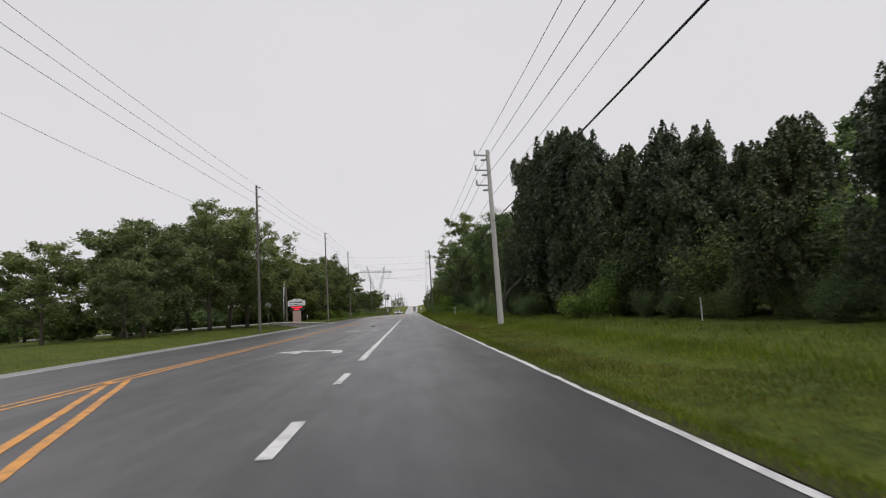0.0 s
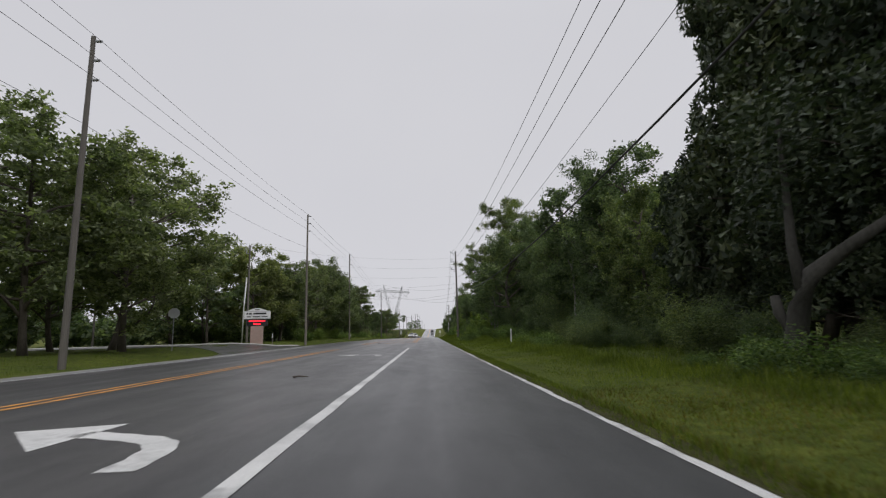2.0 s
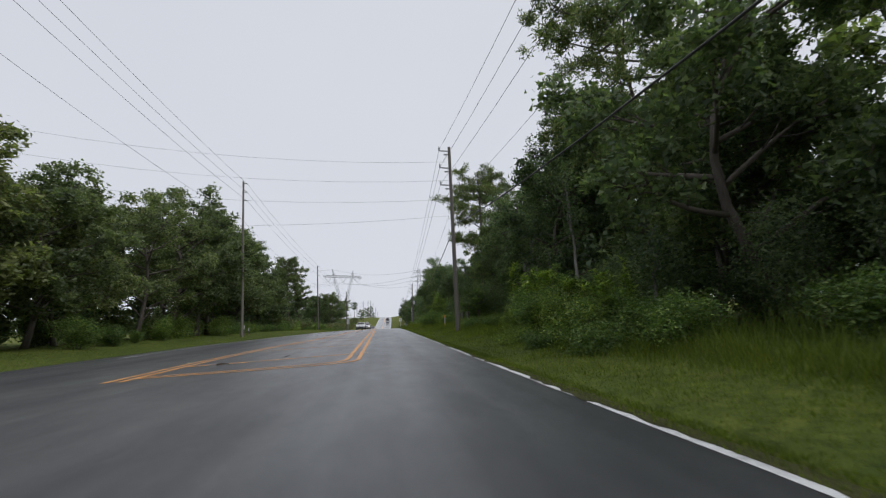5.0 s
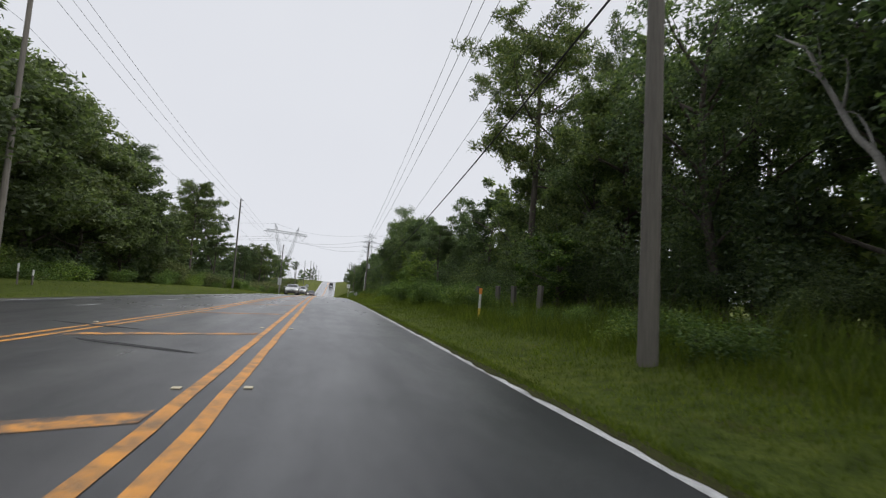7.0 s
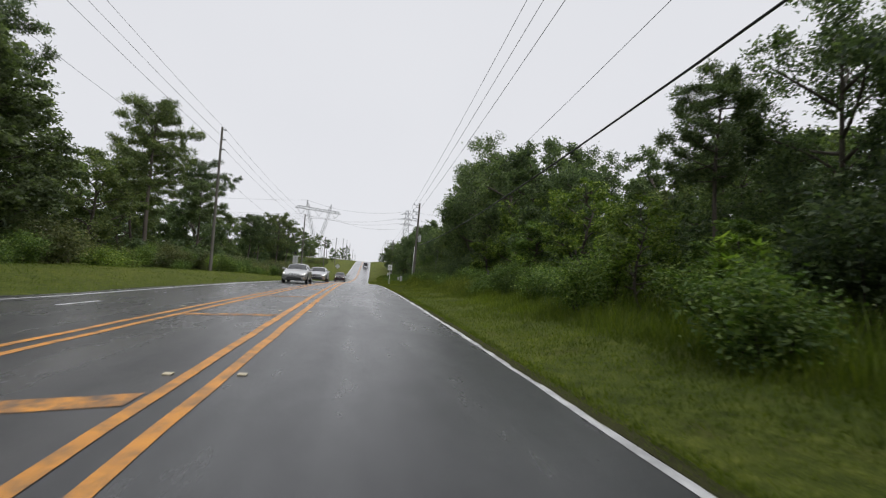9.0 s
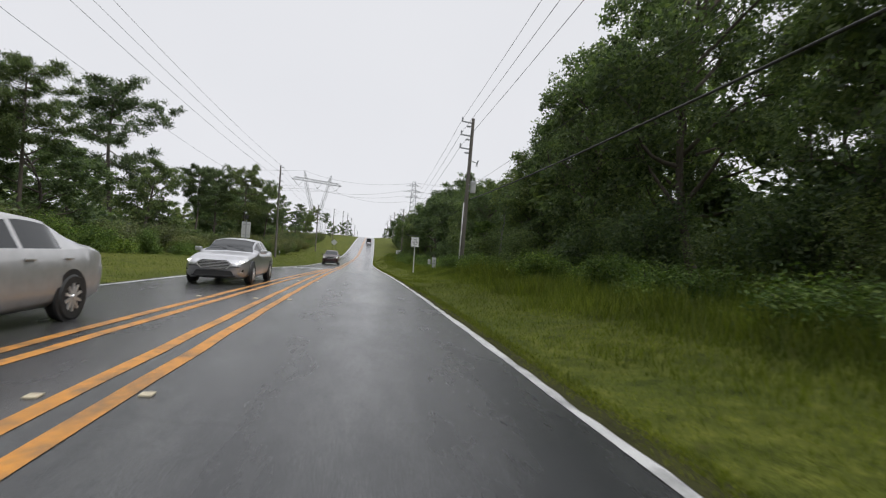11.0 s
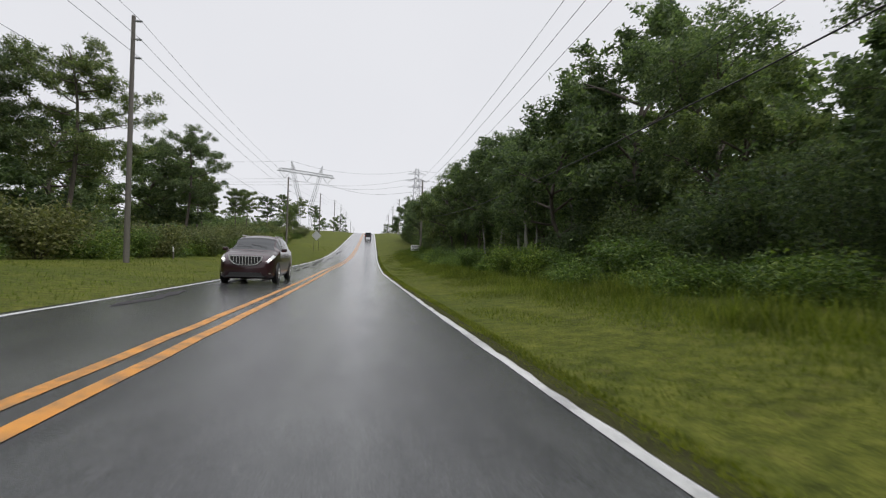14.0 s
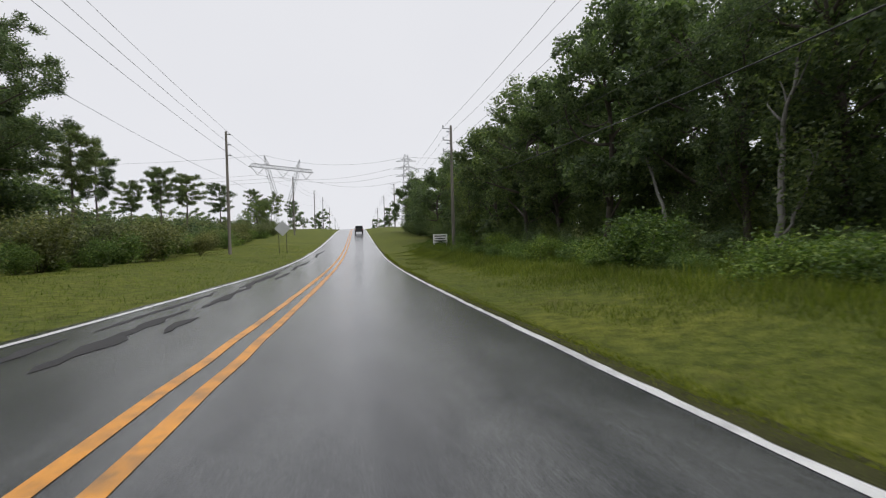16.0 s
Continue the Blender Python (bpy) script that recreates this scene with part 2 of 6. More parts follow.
M_PALEBARK = surface("pale_lichen_bark", (0.1, 0.095, 0.082), (0.25, 0.24, 0.22), 1.5, 14, 0.9, 0.05, 0.7)
M_OAK = leaf_material("oak_leaves", (0.074, 0.094, 0.055), (0.148, 0.182, 0.104), (0.235, 0.272, 0.156), 0.48)
M_WOODLEAF = leaf_material("woodland_leaves", (0.058, 0.086, 0.055), (0.122, 0.167, 0.1), (0.206, 0.254, 0.138), 0.48)
M_CEDAR = leaf_material("cedar_foliage", (0.028, 0.043, 0.028), (0.052, 0.074, 0.045), (0.096, 0.118, 0.07), 0.15)
M_PINE = leaf_material("pine_needles", (0.05, 0.082, 0.043), (0.1, 0.142, 0.07), (0.18, 0.218, 0.112), 0.3)
M_SHRUB = leaf_material("shrub_leaves", (0.053, 0.095, 0.028), (0.110, 0.179, 0.048), (0.231, 0.302, 0.083), 0.35)
M_SAPLING = leaf_material("sapling_leaves", (0.1, 0.165, 0.032), (0.185, 0.265, 0.058), (0.31, 0.385, 0.105), 0.45)
M_OLDBARK = surface("lichened_old_bark", (0.02, 0.019, 0.015), (0.075, 0.072, 0.06), 1.8, 16, 0.9, 0.05, 0.9, stretch=(1, 1, 0.35))
M_FIELD = leaf_material("field_bush_leaves", (0.066, 0.08, 0.043), (0.122, 0.14, 0.07), (0.21, 0.222, 0.12), 0.36)
M_TAR = surface("dark_tar", (0.022, 0.022, 0.023), (0.055, 0.054, 0.053), 2, 30, 0.7, 0.12, 0.4, spec=0.15)
M_REFLECT = surface("scuffed_reflector_plastic", (0.4, 0.34, 0.22), (0.62, 0.55, 0.4), 8, 60, 0.35, 0.1, 0.1)
M_BARPAINT = surface("scraped_yellow_paint", (0.44, 0.185, 0.026), (0.66, 0.29, 0.042), 4, 50, 0.5, 0.1, 0.3, dirt=(0.11, 0.075, 0.05), wear=(0.4, 0.56))


# ---------------------------------------------------------------- building helpers
def smooth(a, b, v):
    u = np.clip((v - a) / (b - a), 0, 1)
    return u * u * (3 - 2 * u)


ROAD_Y = [-60, 0, 50, 90, 150, 175, 200, 225, 250, 270, 285, 300, 325, 390, 420, 460, 520, 700, 4500]
ROAD_Z = [0.3, 0, -0.28, -0.4, -0.45, -0.75, -1.4, -2.4, -3.1, -3.45, -3.5, -3.2, -2.1, 1.5, 2.6, 3.0, 2.4, -2, -12]


def road_z(y):
    """Height of the road's lane line: level at first, down into a dip and up over a crest."""
    return sum(np.interp(np.asarray(y, float) + d, ROAD_Y, ROAD_Z) for d in (-10, -5, 0, 5, 10)) / 5


EDGE_L = ([-60, 70, 100, 118, 128, 154, 185, 205, 225, 320, 4500], [-12.3, -12.3, -12.9, -12.5, -11.2, -7.2, -5.4, -5.0, -4.3, -4.4, -4.4])
MEDIAN = ([-60, 60, 98, 106, 112, 117, 128, 145, 160, 184, 199, 216], [-6.62, -6.62, -6.7, -6.3, -5.6, -5.05, -4.2, -3.6, -2.95, -2.1, -1.66, -1.3])


def veer(y):
    """The slight turn of the road to the right beyond the dip."""
    return np.interp(y, [252, 270, 290, 310, 400, 900], [0, 0.45, 1.0, 1.6, 3.8, 14])


def edge_left(y):
    return np.interp(y, *EDGE_L)


def shoulder(y):
    """Outer end of the pavement on the far side."""
    return edge_left(y) - np.interp(y, [0, 100, 150, 190], [1.4, 1.4, 0.7, 0.25])


def pave_z(x, y):
    """The pavement with its crown at the lane line."""
    x = x - veer(y)
    return road_z(y) + np.where(x > -0.9, 0.02 - (x + 0.9) * 0.018, 0.02 - (-0.9 - x) * 0.003)


def ground_z(x, y):
    """The land: pavement bed, verges that rise to the woods."""
    x, y = np.asarray(x, float) - veer(y), np.asarray(y, float)
    sh = shoulder(y)
    right = smooth(3.3, 9.0, x) * np.interp(y, [0, 60, 110, 400], [0.15, 0.3, 0.65, 0.5])
    left = smooth(1.0, 8.0, sh - x) * np.interp(y, [0, 60, 110, 200, 400], [0.5, 0.45, 0.5, 0.4, 0.4])
    xr = np.clip(x, sh, 3.2)
    bed = pave_z(xr + veer(y), y)
    off = np.where((x > 3.2) | (x < sh), 0.0, -0.06)
    rough = (np.sin(x * 1.7 + y * 0.31) * np.sin(y * 0.9 - x * 0.4) * 0.03) * smooth(0.3, 2.5, np.maximum(x - 3.2, sh - x))
    far = (smooth(60, 400, np.abs(x))) * 2.0
    return bed + right + left + off + rough + far


def mesh_object(name, verts, faces, material=None, parent=None, shade=False, edges=()):
    me = bpy.data.meshes.new(name)
    me.from_pydata([tuple(v) for v in verts], list(edges), [tuple(f) for f in faces])
    me.update()
    if shade:
        me.shade_smooth()
    if material:
        me.materials.append(material)
    ob = new(name, me)
    if parent:
        ob.parent = parent
    return ob


def loose_object(name, verts, material, parent=None, k=3):
    """Loose triangles (or quads, k = 4) from one array."""
    n = len(verts) // k
    me = bpy.data.meshes.new(name)
    me.vertices.add(k * n)
    me.vertices.foreach_set("co", np.ascontiguousarray(verts, dtype=np.float32).ravel())
    me.loops.add(k * n)
    me.loops.foreach_set("vertex_index", np.arange(k * n, dtype=np.int32))
    me.polygons.add(n)
    me.polygons.foreach_set("loop_start", np.arange(0, k * n, k, dtype=np.int32))
    me.update(calc_edges=True)
    me.validate()
    me.materials.append(material)
    ob = new(name, me)
    if parent:
        ob.parent = parent
    return ob


def part(name, bm, material, parent=None, label="", shade=False):
    me = bpy.data.meshes.new(name)
    bm.to_mesh(me)
    bm.free()
    if shade:
        me.shade_smooth()
    me.materials.append(material)
    ob = new(name, me)
    if parent:
        ob.parent = parent
    if label:
        tagged(ob, label)
    return ob


def empty(name, m=None):
    ob = new(name)
    ob.empty_display_size = 0.2
    if m is not None:
        ob.matrix_world = m
    return ob


def bm_box(bm, sx, sy, sz, at=(0, 0, 0), rot=(0, 0, 0), bevel=0.0):
    g = bmesh.ops.create_cube(bm, size=1, matrix=pose(*at, *rot) @ Matrix.Diagonal((sx, sy, sz, 1)))
    if bevel:
        vs = set(g["verts"])
        es = [e for e in bm.edges if e.verts[0] in vs and e.verts[1] in vs]
        bmesh.ops.bevel(bm, geom=es, offset=bevel, segments=2, affect="EDGES", profile=0.6)
    return bm


def bm_cyl(bm, r1, r2, length, at=(0, 0, 0), rot=(0, 0, 0), seg=12):
    """A cone or cylinder with its foot at the given place."""
    bmesh.ops.create_cone(bm, cap_ends=True, segments=seg, radius1=r1, radius2=r2, depth=length,
                          matrix=pose(*at, *rot) @ Matrix.Translation((0, 0, length / 2)))
    return bm


def tube(path, radii, seg=6):
    """Vertices and faces of a tube along a line."""
    path = np.asarray(path, float)
    n = len(path)
    d = np.gradient(path, axis=0)
    d /= np.linalg.norm(d, axis=1)[:, None] + 1e-9
    ref = np.where(np.abs(d[:, 2:3]) > 0.9, np.array([[1.0, 0, 0]]), np.array([[0, 0, 1.0]]))
    u = np.cross(d, ref)
    u /= np.linalg.norm(u, axis=1)[:, None] + 1e-9
    w = np.cross(d, u)
    a = np.linspace(0, 2 * np.pi, seg, endpoint=False)
    r = np.broadcast_to(np.asarray(radii, float), (n,))
    v = path[:, None, :] + r[:, None, None] * (np.cos(a)[None, :, None] * u[:, None, :] + np.sin(a)[None, :, None] * w[:, None, :])
    f = []
    for i in range(n - 1):
        for k in range(seg):
            k2 = (k + 1) % seg
            f.append((i * seg + k, i * seg + k2, (i + 1) * seg + k2, (i + 1) * seg + k))
    f.append(tuple(range(seg - 1, -1, -1)))
    f.append(tuple((n - 1) * seg + k for k in range(seg)))
    return v.reshape(-1, 3), f


def tubes_object(name, tubes, material, parent=None, seg=6):
    vs, fs, o = [], [], 0
    for path, radii, *sides in tubes:
        v, f = tube(path, radii, sides[0] if sides else seg)
        vs.append(v)
        fs += [tuple(i + o for i in q) for q in f]
        o += len(v)
    return mesh_object(name, np.concatenate(vs), fs, material, parent, shade=True)


# ---------------------------------------------------------------- land and road
def spread(values):
    return np.array(sorted(set(round(float(v), 3) for v in values)))


def build_ground():
    xs = spread(list(np.arange(-40, 40.1, 1.0)) + list(np.arange(-14, 8, 0.4)) + [s * d for s in (-1, 1) for d in (50, 65, 85, 120, 180, 300, 600, 1200, 2500)])
    ys = spread(list(np.arange(-60, 340, 2.5)) + list(np.arange(340, 700, 8)) + [750, 850, 1000, 1300, 1800, 2500, 3500, 4400] + [-120, -250, -500, -1000])
    X, Y = np.meshgrid(xs, ys)
    Z = ground_z(X, Y)
    nx = len(xs)
    faces = [(j * nx + i, j * nx + i + 1, (j + 1) * nx + i + 1, (j + 1) * nx + i) for j in range(len(ys) - 1) for i in range(nx - 1)]
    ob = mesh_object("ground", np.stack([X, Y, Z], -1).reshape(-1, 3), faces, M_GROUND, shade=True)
    tagged(ob, "grassy verge land rising gently to the woods", "ground", kind="structure")


def strip(name, ys, left, right, material, lift, parent=None, thick=0.0):
    """A band on the pavement between two lines."""
    ys = np.asarray(ys, float)
    nx = 5
    rows = []
    for y in ys:
        l, r = left(y) + float(veer(y)), right(y) + float(veer(y))
        for k in range(nx):
            x = l + (r - l) * k / (nx - 1)
            rows.append((x, y, float(pave_z(x, y)) + lift))
    f = [(j * nx + i, j * nx + i + 1, (j + 1) * nx + i + 1, (j + 1) * nx + i) for j in range(len(ys) - 1) for i in range(nx - 1)]
    return mesh_object(name, rows, f, material, parent, shade=True)


def build_road():
    ys = spread(list(np.arange(-60, 480, 2.5)) + [500, 530, 570, 620, 700, 800])
    nx = 24
    rows, f = [], []
    for y in ys:
        l = float(shoulder(y) + veer(y)) + 0.12 * math.sin(y * 0.8) * math.sin(y * 0.23)
        r = float(np.interp(y, [0, 50, 88, 160, 200], [3.08, 3.02, 3.08, 3.12, 3.14])) + float(veer(y)) + 0.025 * math.sin(y * 1.3) * math.sin(y * 0.37)
        for k in range(nx):
            x = l + (r - l) * k / (nx - 1)
            rows.append((x, y, float(pave_z(x, y))))
        rows.append((r + 0.02, y, float(pave_z(r, y)) - 0.15))
        rows.append((l - 0.02, y, float(pave_z(l, y)) - 0.15))
    w = nx + 2
    for j in range(len(ys) - 1):
        a, b = j * w, (j + 1) * w
        for i in range(nx):
            f.append((a + i, a + i + 1, b + i + 1, b + i))
        f.append((a + nx + 1, a, b, b + nx + 1))
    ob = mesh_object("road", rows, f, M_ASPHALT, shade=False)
    tagged(ob, "wet grey asphalt road with worn lane paint", "road", kind="structure")
    return ob


build_ground()
road = build_road()
LIFT = 0.006


def line(name, y0, y1, centre, width, material, label):
    ys = spread(list(np.arange(y0, y1, 1.25)) + [y1])
    c = centre if callable(centre) else (lambda y: centre)
    wob = lambda y: 0.012 * math.sin(y * 2.1) + 0.008 * math.sin(y * 5.3)
    ob = strip(name, ys, lambda y: c(y) - width / 2 + wob(y), lambda y: c(y) + width / 2 + wob(y + 9), material, LIFT, road)
    tagged(ob, label)
    return ob


med = lambda y: float(np.interp(y, *MEDIAN))
EDGE_R = lambda y: float(np.interp(y, [0, 20, 50, 88, 120], [2.98, 2.95, 2.92, 2.98, 3.0]))
line("edge_line", -40, 86, EDGE_R, 0.115, M_WHITE, "narrow white edge line by the grass")
line("edge_line", 86, 160, EDGE_R, 0.125, M_WHITE, "worn white edge line half overgrown by grass")
line("edge_line", 160, 470, EDGE_R, 0.145, M_WHITE, "white edge line by the grass")
line("edge_line", -40, 96, lambda y: float(edge_left(y)), 0.15, M_WHITE, "white edge line of the far shoulder")
line("edge_line", 104, 470, lambda y: float(edge_left(y)), 0.15, M_WHITE, "white edge line of the far shoulder")
pale = strip("shoulder", np.arange(-40, 97, 3.0), lambda y: float(shoulder(y)) + 0.05, lambda y: float(edge_left(y)) - 0.12, M_SHOULDER, 0.003, road)
tagged(pale, "pale worn shoulder beside the far lanes")
for y0 in (-2.4, 2.0, 6.4, 10.85):
    line("lane_dash", y0, y0 + 1.5, -0.75, 0.16, M_WHITE, "short white lane dash")
line("lane_line", 15.0, 71.3, -0.74, 0.17, M_WHITE, "solid white turn lane line")
for s in (-0.18, 0.18):
    line("median_line", -40, 74, lambda y, s=s: med(y) + s, 0.15, M_YELLOW, "yellow line of the median pair")
    line("median_line", 91, 213, lambda y, s=s: med(y) + s * float(np.interp(y, [190, 213], [1, 0.6])), 0.15, M_YELLOW, "yellow line of the median pair")
    line("gore_line", -6, 14.6, lambda y, s=s: float(np.interp(y, [-6, -1, 5.6, 14.6], [-0.6, -1.0, -2.85, -6.5])) + s * 1.15, 0.15, M_YELLOW, "slanting yellow line opening the turn lane")
line("median_line", 95, 470, -0.73, 0.15, M_YELLOW, "yellow line beside the travel lane")
line("median_line", 97.5, 470, -1.1, 0.15, M_YELLOW, "yellow line beside the travel lane")


def cross_bar(y, w=0.42):
    """A yellow bar across the painted median."""
    x0, x1 = med(y) + 0.28, -1.22
    if x1 - x0 < 0.3:
        return
    n = 8
    v, f = [], []
    for i in range(n + 1):
        x = x0 + (x1 - x0) * i / n
        yy = y + (x - x1) * 0.35
        for s in (-0.5, 0.5):
            v.append((x, yy + s * w, float(pave_z(x, yy + s * w)) + LIFT))
    for i in range(n):
        f.append((2 * i, 2 * i + 2, 2 * i + 3, 2 * i + 1))
    tagged(mesh_object("median_bar", v, f, M_BARPAINT, road), "yellow bar across the painted median")


for y in (97.1, 104.9, 111.7, 119.2, 127.0, 135.2, 143.3, 151.0, 158.6, 166.3, 174.0):
    cross_bar(y)


def arc_line(points, w):
    """A painted line through plan points, of one width."""
    p = np.array(points, float)
    t = np.linspace(0, len(p) - 1, 26)
    q = np.stack([np.interp(t, range(len(p)), p[:, k]) for k in (0, 1)], 1)
    for _ in range(3):
        q[1:-1] = (q[:-2] + 2 * q[1:-1] + q[2:]) / 4
    d = np.gradient(q, axis=0)
    d /= np.linalg.norm(d, axis=1)[:, None]
    nrm = np.stack([-d[:, 1], d[:, 0]], 1) * w / 2
    v, f = [], []
    for a, b in zip(q + nrm, q - nrm):
        for c in (a, b):
            v.append((c[0], c[1], float(pave_z(c[0], c[1])) + LIFT + 0.002))
    for i in range(len(q) - 1):
        f.append((2 * i, 2 * i + 1, 2 * i + 3, 2 * i + 2))
    return mesh_object("median_nose", v, f, M_YELLOW, road)


arc_line([(-0.73, 95.3), (-0.7, 94.3), (-0.78, 93.6), (-1.07, 93.07), (-1.96, 92.55), (-3.3, 92.25), (-4.7, 92.0), (-6.5, 91.7)], 0.15)
arc_line([(-1.1, 97.6), (-1.08, 94.6), (-1.16, 93.8), (-1.5, 93.4), (-2.8, 92.85), (-4.7, 92.42), (-6.5, 92.1)], 0.15)


def turn_arrow(y):
    """A white U-turn arrow in the turn lane, its head pointing back."""
    v, f = [], []
    knots = [(-1.875, -1.65), (-1.885, -1.2), (-1.95, -0.8), (-2.1, -0.5), (-2.35, -0.28), (-2.7, -0.1), (-3.05, 0.06), (-3.4, 0.2)]
    n = 21
    for i in range(n + 1):
        u = i / n * 7
        at = lambda w: np.array([np.interp(w, range(8), [k[j] for k in knots]) for j in (0, 1)])
        c, d = at(u), at(min(u + 0.6, 7)) - at(max(u - 0.6, 0))
        d = d / np.linalg.norm(d)
        nr = np.array([-d[1], d[0]]) * (0.165 + 0.012 * math.sin(i * 1.7))
        for q in (c + nr, c - nr):
            v.append((q[0], y + q[1], float(pave_z(q[0], y + q[1])) + LIFT))
    for i in range(n):
        f.append((2 * i, 2 * i + 1, 2 * i + 3, 2 * i + 2))
    k = len(v)
    for dx, dy in ((-3.21, 0.87), (-4.41, 0.53), (-3.3, -0.71), (-3.26, 0.1)):
        v.append((dx, y + dy, float(pave_z(dx, y + dy)) + LIFT))
    f.append((k, k + 1, k + 2, k + 3))
    tagged(mesh_object("turn_arrow", v, f, M_WHITE, road), "worn white turn arrow")


for y in (20.0, 38.6, 60.6):
    turn_arrow(y)


# white box and lettering for oncoming drivers
def cross_line(y, x0, x1, w):
    n = 6
    vs, f = [], []
    for i in range(n + 1):
        x = x0 + (x1 - x0) * i / n
        for s in (-0.5, 0.5):
            vs.append((x, y + s * w, float(pave_z(x, y + s * w)) + LIFT))
    for i in range(n):
        f.append((2 * i, 2 * i + 2, 2 * i + 3, 2 * i + 1))
    tagged(mesh_object("box_line", vs, f, M_WHITE, road), "white line across the oncoming lane")


cross_line(208.9, -4.9, -1.75, 0.35)
cross_line(215.3, -4.4, -1.42, 0.35)


def road_word(word, y, x, width, length):
    c = bpy.data.curves.new("road_word", "FONT")
    c.body, c.size, c.align_x, c.align_y, c.offset = word, 1.0, "CENTER", "CENTER", 0.02
    tmp = bpy.data.objects.new("road_word", c)
    scene.collection.objects.link(tmp)
    me = bpy.data.meshes.new_from_object(tmp.evaluated_get(bpy.context.evaluated_depsgraph_get()))
    bpy.data.objects.remove(tmp)
    xs, ys_ = [v.co.x for v in me.vertices], [v.co.y for v in me.vertices]
    for v in me.vertices:
        px = x - (v.co.x - (max(xs) + min(xs)) / 2) / (max(xs) - min(xs)) * width
        py = y - (v.co.y - (max(ys_) + min(ys_)) / 2) / (max(ys_) - min(ys_)) * length
        v.co = (px, py, float(pave_z(px, py)) + LIFT)
    me.materials.clear()
    me.materials.append(M_WHITE)
    ob = new("road_word", me)
    ob.parent = road
    tagged(ob, "white painted word for oncoming drivers")


road_word("SCHOOL", 212.3, -3.1, 2.5, 3.2)
for y0 in (127, 135, 143, 151):
    line("lane_dash", y0, y0 + 1.6, lambda y: float(edge_left(y)) + 3.1 - (y - 127) * 0.06, 0.14, M_WHITE, "short white dash in the oncoming lanes")


def tar_patch(x, y, length, width, seed, turn=0.0):
    """An irregular run of dark tar or standing wet along the lane."""
    rng = np.random.default_rng(seed)
    n = max(6, int(length * 2.5))
    v, f = [], []
    drift = np.cumsum(rng.normal(size=n + 1)) * 0.035
    for i in range(n + 1):
        u = i / n
        half = width * 0.5 * (math.sin(math.pi * u) ** 0.45) * rng.uniform(0.45, 1.2) + 0.004
        cx, cy = x + float(veer(y)) + drift[i] + turn * (u - 0.5) * length, y + (u - 0.5) * length
        for s in (-1, 1):
            v.append((cx + s * half * rng.uniform(0.7, 1.2), cy, float(pave_z(cx + s * half, cy)) + 0.008))
    for i in range(n):
        f.append((2 * i, 2 * i + 1, 2 * i + 3, 2 * i + 2))
    return mesh_object("tar_patch", v, f, M_TAR, road)


for k, (x, y, l, w, tn) in enumerate(((-2.9, 258, 6, 0.4, 0), (-3.5, 256, 3, 0.3, 0), (-2.4, 258.4, 2, 0.3, 0), (-2.95, 264.5, 7, 0.35, 0), (-3.7, 262, 8, 0.22, 0), (-3.6, 272, 10, 0.4, 0),
                                      (-2.9, 274, 6, 0.25, 0), (-3.4, 285, 12, 0.3, 0), (-3.9, 280, 8, 0.16, 0), (-3.3, 302, 14, 0.25, 0), (-3.8, 248, 8, 0.3, 0), (-2.7, 250.5, 2.5, 0.4, 0),
                                      (-3.0, 244, 3, 0.35, 0), (-3.5, 238, 6, 0.4, 0), (-2.6, 239.5, 3, 0.3, 0), (-3.5, 230, 5, 0.3, 0), (-3.4, 221, 6, 0.25, 0),
                                      (-3.0, 116.5, 1.7, 0.5, -1.6), (-5.0, 120, 1.6, 0.4, -1.8), (-3.7, 98, 1.2, 0.2, 0), (-8.2, 152, 2, 0.3, 0))):
    tar_patch(x, y, l, w, 300 + k, tn)


def road_stud(x, y, first=[]):
    """A raised reflective marker stuck to the pavement."""
    z = float(pave_z(x, y)) + 0.001
    if first:
        ob = copy_thing(first[0], Matrix.Translation((x, y, z)))
    else:
        bm = bmesh.new()
        bm_box(bm, 0.1, 0.1, 0.018, (0, 0, 0.009), bevel=0.007)
        ob = part("road_stud", bm, M_REFLECT)
        ob.location = (x, y, z)
        first.append(ob)
    tagged(ob, "scuffed pale reflective stud beside the yellow line", "road stud", "studs along the yellow lines")


for k in range(13):
    y = 97.2 + 7.85 * k
    road_stud(-1.3, y)
    road_stud(-0.56, y + 0.1)
    if y < 190:
        road_stud(med(y) - 0.42, y)

# dark band for soil and thatch, and the painted shadow at the pavement's edge
soil = strip("soil_edge", np.arange(-20, 330, 1.0), lambda y: 2.98 + 0 * y, lambda y: 3.36 + 0.07 * math.sin(y * 0.9) * math.sin(y * 2.3), M_THATCH, -0.012, road)
tagged(soil, "dark soil, thatch and painted shadow along the pavement's edge")
creep = lambda y: max(-0.06, 0.3 + 0.5 * math.sin(y * 0.83) + 0.35 * math.sin(y * 2.9 + 1) + 0.4 * math.sin(y * 7.3)) * float(np.interp(y, [0, 45, 75, 88, 106, 125, 330], [0.03, 0.04, 0.08, 0.13, 0.11, 0.04, 0.02]))
mat_edge = strip("overgrown_edge", np.arange(-10, 330, 0.3), lambda y: EDGE_R(y) + 0.06 - creep(y), lambda y: 3.24 + 0 * y, M_THATCH, LIFT + 0.005, road)
tagged(mat_edge, "dark soil and thatch creeping over the edge line")


